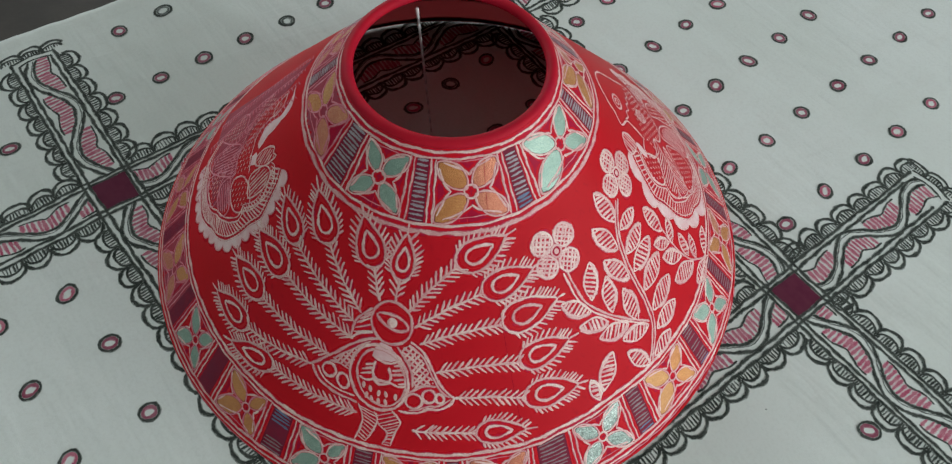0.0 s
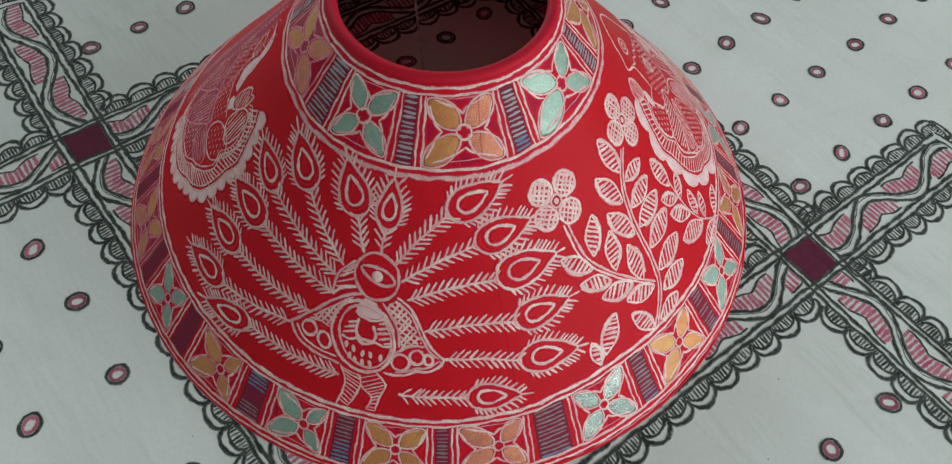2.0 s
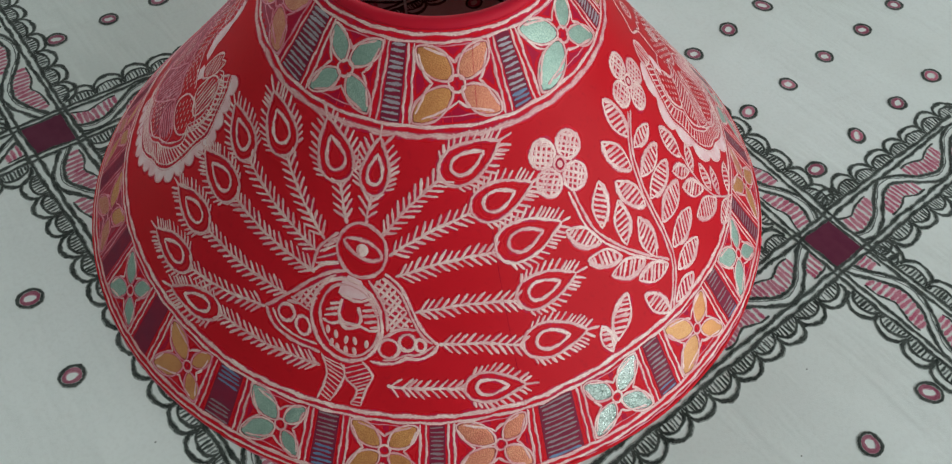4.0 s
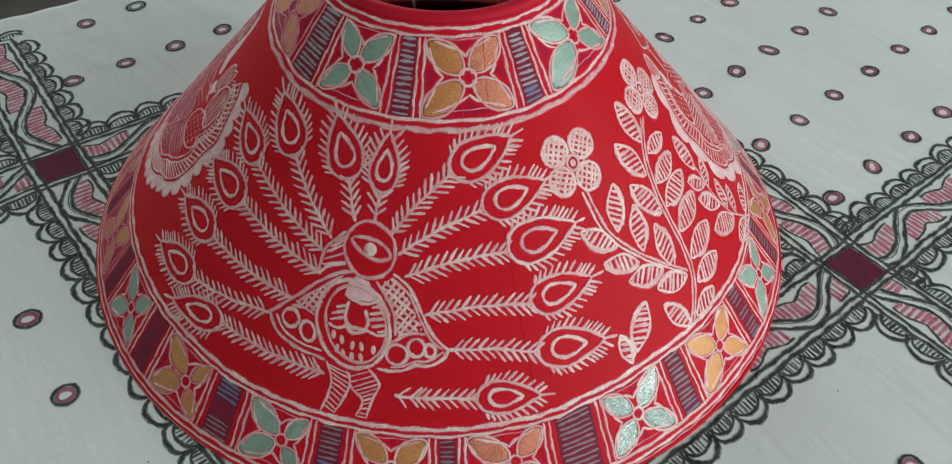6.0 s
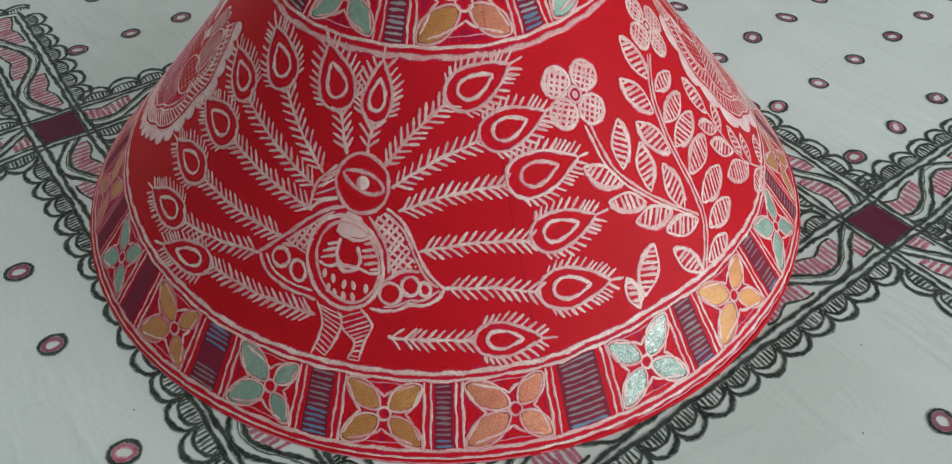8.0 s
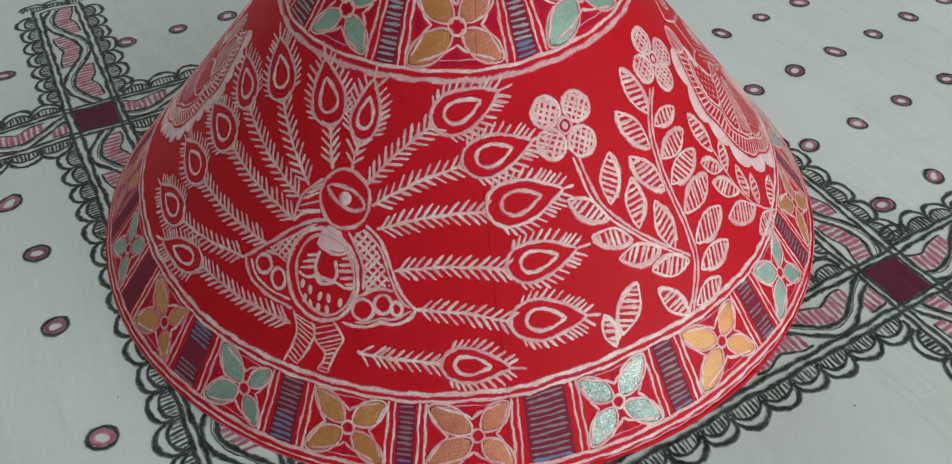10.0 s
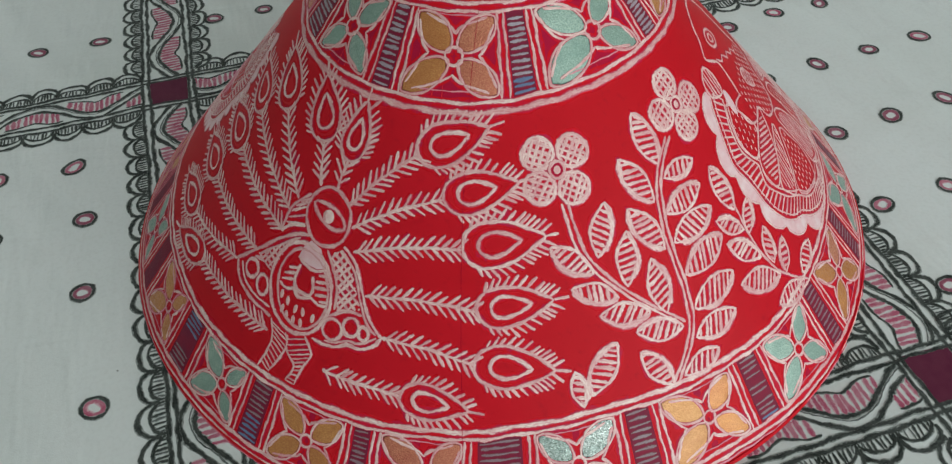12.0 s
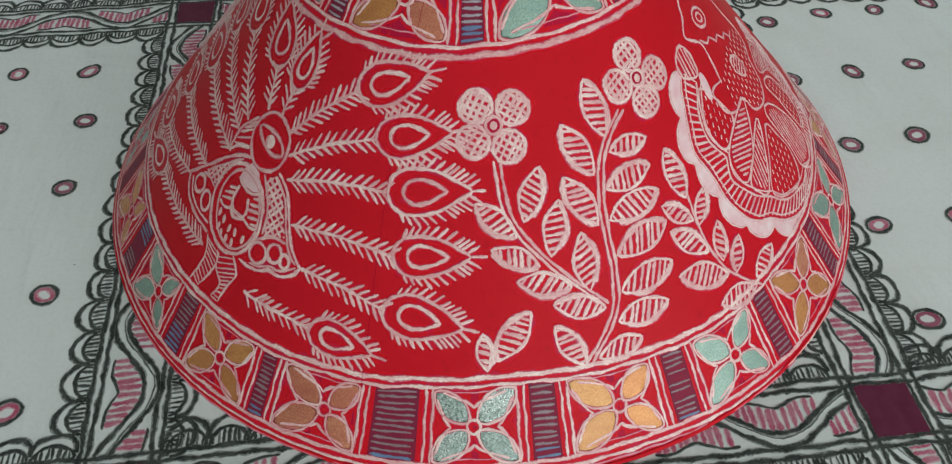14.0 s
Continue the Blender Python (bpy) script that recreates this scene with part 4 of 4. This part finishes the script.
def blossom(spray, c, reach, turn):
    """Four netted petals round a small ring."""
    s = Brush(on_shade)
    for k in range(4):
        a = radians(turn + 90 * k + dice.uniform(-5, 5))
        p = (c[0] + reach * math.cos(a), c[1] + reach * math.sin(a))
        shape = [(x + 0.13 * (x - c[0]) * abs(math.sin(math.atan2(y - c[1], x - c[0]) - a)), y + 0.13 * (y - c[1]) * abs(math.sin(math.atan2(y - c[1], x - c[0]) - a)))
                 for x, y in oval(*p, reach * 0.64, reach * 0.62, turn + 90 * k, 18)]
        s.line(shape, 2.0, 0, closed=True, drift=0.3)
        for net in (turn + 22, turn + 112):
            s.hatch(inside_poly(shape), net + dice.uniform(-6, 6), 2.8, 1.55, 0, 10, p, 0.1)
    s.fill(oval(*c, 4.0, 4.0, 0, 12), 9, 0.22)
    s.line(oval(*c, 3.5, 3.9, 0, 12), 1.6, 0, closed=True, lift=0.3)
    s.fill(oval(*c, 1.7, 2.0, 20, 8), 0, 0.3)
    s.done("blossom", PAINTS, spray)


def spray(label, stems, leaves, half):
    s = Brush(on_shade)
    for stem, gap in stems:
        for q in ((-gap, gap) if gap else (0,)):
            s.line([(x + q, y + q * 0.45) for x, y in stem], 1.35, 0)
    ob = s.done("flower_spray", PAINTS, shade, label)
    for root, tip in leaves:
        leaf(ob, root, tip, half * math.dist(root, tip))
    return ob


tall = spray("white painted spray with two blossoms and striped leaves",
             (([(73.8, -171.2), (87.8, -192.4), (111.6, -205), (141.5, -213)], 1.3), ([(119, -130.4), (117.1, -150.9), (125, -173.6), (140.9, -199.4), (146.9, -217.3), (143.6, -241.1)], 1.2)),
             (((94, -191.6), (92, -167.5)), ((110.7, -201.4), (105, -177.8)), ((132.5, -210.1), (119.8, -187.8)), ((93.2, -199.4), (71.5, -192)), ((107, -207.4), (85.4, -207.9)),
              ((123.9, -211.2), (100.5, -217.1)), ((142, -214.9), (119.2, -221.3)), ((115.6, -144.2), (97.7, -125.5)), ((116.2, -162), (94.7, -147.5)), ((125.7, -181.5), (103.4, -168.1)),
              ((120.1, -149.9), (135.1, -137)), ((124.4, -165.7), (140.9, -147.8)), ((130.6, -177.7), (149, -157)), ((139.5, -191.1), (157.6, -168.5)), ((147.2, -205.6), (166.6, -184.6)),
              ((150.3, -218.6), (170.5, -202.2)), ((147.6, -236.6), (163.6, -221.5)), ((142.6, -241.4), (123, -230.1)), ((103.7, -252.9), (110.5, -227.4)), ((101.7, -258.5), (94.2, -243.9))), 0.215)
blossom(tall, (67.5, -157.8), 10.7, 62)
blossom(tall, (122.7, -114.0), 10.7, 42)
spray("small white painted spray of striped leaves below the fan", (([(165.2, -153.5), (181.8, -169.9), (200.2, -178.8), (223.3, -178.6)], 0),),
      (((165, -155), (146.2, -138.4)), ((172.2, -163.5), (153.4, -163.5)), ((185.2, -174.1), (161.8, -172.8)), ((199.9, -180.4), (173.2, -190.3)), ((219.4, -179.9), (200.6, -195.6)),
       ((176.2, -164.4), (173.8, -146.5)), ((195.4, -175.5), (186.1, -158.8)), ((205, -178), (201.3, -160.3)), ((218.6, -176.2), (225.7, -156.8))), 0.21)


# ---- the two birds with closed fans at the sides ----
def along(pts, n):
    """The line through the points, cut into n equal steps."""
    pts = curved(pts, 1.0)
    far = [0.0]
    for p, q in zip(pts, pts[1:]):
        far.append(far[-1] + math.dist(p, q))
    out, k = [], 0
    for i in range(n + 1):
        d = far[-1] * i / n
        while k < len(far) - 2 and far[k + 1] < d:
            k += 1
        t = (d - far[k]) / max(1e-9, far[k + 1] - far[k])
        out.append((pts[k][0] + (pts[k + 1][0] - pts[k][0]) * t, pts[k][1] + (pts[k + 1][1] - pts[k][1]) * t))
    return out


# The fan's long feathers: outline, and whether dotted or the slant of its ribs.
FEATHERS = (
    ([(-31, 39), (-40, 30), (-44, 20), (-41, 10), (-31, 11), (-23, 15), (-27, 33)], None), ([(-7, 12), (-30, 11), (-43, 6), (-46, -3), (-43, -10), (-25, -5)], -31),
    ([(-8, -1), (-24, -5), (-42, -12), (-41, -19), (-35, -25), (-11, -7)], 67), ([(-4, -9), (-18, -17), (-31, -25), (-33, -31), (-22, -40), (-8, -44), (1, -34), (0, -20)], None),
    ([(3, -8), (4, -30), (3, -46), (15, -51), (27, -47), (24, -26), (12, -8)], 84), ([(24, -4), (28, -20), (33, -43), (44, -39), (46, -24), (37, -8)], None), ([(28, 2), (44, -8), (50, -20), (54, -6), (48, 8), (38, 10)], 20),
)
FAN_EDGE = [(-33, 51.5), (-40, 46.6), (-45, 40.5), (-49.5, 35), (-54, 29.6), (-57, 23.6), (-57.5, 13), (-58.5, 6), (-60, -4.5), (-58.7, -16), (-53.5, -26), (-46, -32.5), (-40, -40.6), (-31, -48), (-18, -53), (0, -57), (16, -60),
            (32, -58), (46, -52), (57, -41), (63, -26), (64, -8), (60, 8), (52, 20)]
FAN_LOBES = ([(-29, 42), (-40, 33), (-46, 22), (-44, 8)], [(-44, 8), (-50, 0), (-48, -10), (-43, -20), (-36, -28)], [(-36, -28), (-30, -37), (-20, -43), (-7, -48), (4, -48)],
             [(4, -48), (14, -54), (26, -51), (34, -45)], [(34, -45), (45, -43), (51, -34), (51, -22)], [(51, -22), (57, -12), (54, 4), (46, 14)])


def above_border(x, y, lift):
    """On the shade, stopping at the lower border's upper line."""
    rho, a = math.hypot(x, y), math.degrees(math.atan2(x, -y) / LEAN)
    most = FAR - 42.6 - stray(a, 42.6)
    k = min(1.0, most / rho)
    return on_shade(x * k, y * k, lift)


def upright_bird(s, f, right):
    """The bird in front of its fan: long feathers, dotted breast, neck and head."""
    # feathers
    for poly, lean in FEATHERS:
        shape = [f(p) for p in curved(poly, 4.0, True)]
        s.line(shape, 1.3, 0, closed=True, drift=0.15)
        heart = (sum(p[0] for p in shape) / len(shape), sum(p[1] for p in shape) / len(shape))
        test = inside_poly([(heart[0] + (x - heart[0]) * 0.86, heart[1] + (y - heart[1]) * 0.86) for x, y in shape])
        if lean is not None:
            s.hatch(test, right + lean, 2.5, 1.15, 0, 26, heart)
        else:
            dots(s, test, heart, right + 55)
    # dotted breast and neck
    breast = [(-13, 29), (-24, 31), (-25, 20), (-18, 13), (-7, 12), (-4, 2), (8, -4), (20, 0), (27, 12), (36, 17), (38, 26), (26, 30), (12, 32), (0, 33)]
    shape = [f(p) for p in breast]
    s.line([f(p) for p in breast[:11]], 1.3, 0, drift=0.2)
    heart = f((8, 16))
    dots(s, inside_poly(shape), heart, right + 70)
    # head, its ring mark, the jagged collar
    s.line([f(p) for p in ((-14, 28), (-9, 43), (-9, 49), (-16, 58), (-9, 64), (-3, 70), (8, 75), (20, 72), (28, 60), (32, 46), (38, 26))], 1.3, 0)
    s.line([f((-8 + 4.3 * k, 50 - 2.4 * k - (3.0 if k % 2 else 0))) for k in range(9)], 1.3, 0, drift=0.1, step=3.4)
    s.line([f(p) for p in oval(4.3, 55, 6.6, 5.0, -30, 16)], 1.4, 0, closed=True)
    s.line([f(p) for p in oval(4.3, 55, 3.0, 2.2, -30, 10)], 1.3, 0, closed=True)
    # tufts and bare patches at the fan's shoulders
    for tuft, lean in (([(-23, 59), (-31, 57), (-34, 49), (-25, 43), (-21, 51)], 75), ([(6, 27), (3, 21), (9, 14), (15, 17), (13, 24)], 20)):
        shape = [f(p) for p in curved(tuft, 3.0, True)]
        s.line(shape, 1.3, 0, closed=True)
        s.hatch(inside_poly(shape), right + lean, 2.5, 1.1, 0, 14, (sum(p[0] for p in shape) / len(shape), sum(p[1] for p in shape) / len(shape)))
    s.fill([f(p) for p in oval(-25.5, 36, 2.8, 7.2, -20, 14)], 1, 0.14)


# Folded feathers of the other fan, on the flat sheet: outline, and whether dotted or the slant of its ribs.
FOLDED = (
    ([(-156.1, -123.7), (-149.1, -117.9), (-139.3, -114.9), (-131.9, -118.1), (-132.8, -125.2), (-140.9, -133), (-152.2, -136.9)], 40),
    ([(-168.2, -146.6), (-176.8, -136.9), (-178.1, -127.5), (-168.5, -123.6), (-157.6, -127.1), (-150.5, -135.5), (-149.7, -143.5), (-157.4, -147.5)], None),
    ([(-186.5, -150.5), (-195.7, -139.1), (-194.3, -130.2), (-184.1, -126.1), (-178.6, -137), (-174.1, -146.7), (-179.2, -152.3)], 118),
    ([(-220.4, -131.4), (-209.2, -145), (-198.8, -147.7), (-194.2, -141.2), (-197.4, -130.3), (-195.8, -122.2), (-215.6, -125.6)], None),
    ([(-220.5, -123.4), (-221, -110.3), (-203.7, -101.7), (-186.9, -101.9), (-184.3, -111), (-181.5, -124.2)], 15),
    ([(-232.1, -96.9), (-226.1, -85.5), (-214.1, -75.7), (-198.4, -79.6), (-192.8, -94.8), (-203.7, -100.8)], None),
    ([(-152.4, -115.2), (-154.2, -109.4), (-149.1, -105.1), (-139.1, -101.9), (-133.8, -102.6), (-134.2, -106.2), (-129.7, -107.6), (-133.4, -111), (-139.5, -114.5)], 60),
)


def folded_feathers(s):
    """The other bird, seen folded: crowded feathers over a mauve tint that holds dense thin paint and glancing sheen, a
    dotted column for its body and a long white bill.
    """
    outer = [polar(-112, v) for v in (47, 62, 78, 94, 110, 126, 144, 162, 180)]
    inner = [(-192.8, -154.1), (-183, -150.1), (-177.1, -141.1), (-179.4, -128.5), (-182.5, -115.5), (-181.4, -102.9), (-178.5, -89), (-171.7, -74.1), (-149.6, -60.2)]
    s.band(along(outer, 40), along(inner, 40), 14, 0.05, 12)
    # rows of barbed quills on the side turned away
    for a in (-88, -95, -102, -109):
        quill = [polar(a + 5 - 0.06 * v, v) for v in range(52, 180, 8)]
        s.line(quill, 1.0, 2, drift=0.3)
        for v in range(54, 178, 4):
            s.line([polar(a + 5 - 0.06 * v, v), polar(a + 7.6 - 0.06 * v, v + 4)], 0.9, 2, drift=0.1)
    left = [(-179.3, -123.3), (-183.2, -114.6), (-183.5, -105.1), (-185.5, -94.9), (-183.6, -83.1), (-181, -70.9), (-176, -61.1)]
    right = [(-159.2, -119.7), (-162.9, -111.4), (-164.8, -102.8), (-165.7, -93.9), (-160.8, -86.4), (-151.9, -80), (-146.9, -71.2)]
    s.line(left, 1.3, 2, drift=0.25)
    s.line(right, 1.1, 0, drift=0.2)
    # short barbs down the outer side of the body
    for (px, py), (qx, qy) in zip(along(left, 30), along(left, 30)[1:]):
        nx, ny = qy - py, px - qx
        k = -5.5 / math.hypot(nx, ny) if nx > 0 else 5.5 / math.hypot(nx, ny)
        s.line([(px, py), (px + nx * k, py + ny * k - 2.5)], 1.0, 2, drift=0.1)
    column = inside_poly(left + right[::-1])
    for heart in ((-172, -108), (-170, -82)):
        half = heart[1] < -95
        dots(s, lambda x, y: column(x, y) and (y < -95) == half, heart, 78 if half else 58)
    for poly, lean in FOLDED:
        shape = curved(poly, 4.0, True)
        heart = (sum(p[0] for p in shape) / len(shape), sum(p[1] for p in shape) / len(shape))
        s.line(shape, 1.3, 0 if heart[0] > -180 else 2, closed=True, drift=0.15)
        test = inside_poly([(heart[0] + (x - heart[0]) * 0.86, heart[1] + (y - heart[1]) * 0.86) for x, y in shape])
        if lean is None:
            dots(s, test, heart, 70)
        else:
            s.hatch(test, lean, 2.5, 1.1, 0 if heart[0] > -180 else 2, 26, heart)
    # a ribbed quill round the first feather, a pale shoulder, a small leaf and the bill
    quill = [(-129, -113.5), (-126.5, -122), (-130, -132), (-140, -141), (-150.5, -146)]
    s.line(quill, 1.2, 0, drift=0.2)
    for (px, py), k in zip(along(quill, 16), range(17)):
        s.line([(px, py), (px - 4.6, py + 1.2 + 0.1 * k)], 0.9, 0, drift=0.1)
    s.fill([(-160.5, -116), (-161.5, -109.5), (-157.5, -106.5), (-154.5, -108.5), (-154, -115)], 1, 0.14)
    leaf_line = curved([(-151, -80.9), (-154.8, -74.4), (-152.1, -68.5), (-146.6, -64.3), (-143.6, -70.5), (-145.2, -76.7)], 3.0, True)
    s.line(leaf_line, 1.1, 0, closed=True)
    bill = along([(-139, -58.5), (-132.5, -69.5), (-136, -79.5), (-145.5, -86.8), (-153, -91.5), (-155.3, -97), (-157.5, -102.5)], 24)
    half = [1.2 + 2.6 * math.sin(math.pi * min(1.0, i / 13)) ** 0.8 if i < 12 else 2.0 + 3.4 * math.sin(math.pi * (i - 11.5) / 13.5) for i in range(25)]
    side = lambda q: [(x + q * half[i] * 0.75, y - q * half[i] * 0.66) for i, (x, y) in enumerate(bill)]
    s.band(side(-1), side(1), 1, 0.16, 3)


def fan_bird(c, right, R, flip):
    """A round fan of long feathers inside a ribbed ring and a scalloped white edging, open at the top for neck and head."""
    g = local(c, right)
    f = lambda p: g(p[0] * flip * R / 66, p[1] * R / 66)
    s = Brush(above_border)
    # scalloped white edging
    n = 112
    brim = FAN_EDGE if flip > 0 else FAN_EDGE[:17]
    n = 8 * round(math.dist(brim[0], brim[-1]) / 7) if flip < 0 else 112
    low = along(brim, n)
    high = []
    for i, (x, y) in enumerate(low):
        (ax, ay), (bx, by) = low[max(i - 1, 0)], low[min(i + 1, n)]
        k = math.hypot(bx - ax, by - ay)
        d = 3.6 + 4.2 * abs(math.sin(math.pi * i / 8)) ** 0.7
        high.append((x + (by - ay) / k * d * -1, y + (bx - ax) / k * d) if (by - ay) * -x + (bx - ax) * y > 0 else (x + (by - ay) / k * d, y - (bx - ax) / k * d))
    a, b = [f(p) for p in low], [f(p) for p in high]
    s.band(a[::-1] if flip < 0 else a, b[::-1] if flip < 0 else b, 1, 0.16, 3)
    s.line(b, 1.0, 0, drift=0.2)
    s.line(a, 1.1, 0, drift=0.2)
    s.line([f((x * 0.955, y * 0.955)) for x, y in along(brim, 60)], 0.9, 0, drift=0.25)
    # ribbed ring, lobe by lobe
    inner = []
    for lobe in FAN_LOBES if flip > 0 else FAN_LOBES[:4]:
        s.line([f(p) for p in lobe], 1.2, 0, drift=0.2)
        s.line([f((x * 0.94, y * 0.94)) for x, y in lobe], 1.0, 0, drift=0.2)
        inner += along(lobe, 13)[:-1]
    m = len(inner)
    outer = along(brim, m - 1)
    for p, q in zip(inner, outer):
        s.line([f(p), f((p[0] + (q[0] - p[0]) * 0.86, p[1] + (q[1] - p[1]) * 0.86))], 1.15, 0, drift=0.12)
    if flip < 0:
        folded_feathers(s)
    else:
        upright_bird(s, f, right)
    s.done("fan_bird_motif", PAINTS, shade, "white folk-art bird shape with a scalloped round fan")


def dots(s, test, heart, turn):
    """Rows of short dabs wherever test holds."""
    g = local(heart, turn)
    for i in range(-8, 9):
        for j in range(-6, 7):
            p = (i * 4.4 + (j % 2) * 2.2, j * 3.7)
            if test(*g(*p)):
                s.line([g(p[0] - 1.1, p[1]), g(p[0] + 1.1, p[1] + dice.uniform(-0.3, 0.3))], 1.4, 0, drift=0.02)


fan_bird((209.3, -87.4), 68.8, 68.5, 1)
fan_bird((-180.1, -107.7), -65.0, 66, -1)

# ---- a thread hanging inside the opening ----
thread = bmesh.new()
a, b = Vector((-0.0236, 0.0533, 0.171)), Vector((-0.0169, 0.0837, 0.0006))
way = (b - a).to_track_quat("Z", "Y").to_matrix().to_4x4()
for k in range(12):
    p = a.lerp(b, (k + 0.5) / 12)
    bmesh.ops.create_cone(thread, cap_ends=True, segments=8, radius1=0.0011 - 0.00003 * k, radius2=0.0011 - 0.00003 * (k + 1), depth=(b - a).length / 12 + 0.0002, matrix=Matrix.Translation(p) @ way)
tagged(part("thread", thread, WIRE, None, "pale plastic thread hanging inside the lampshade opening", True), "", "thread")
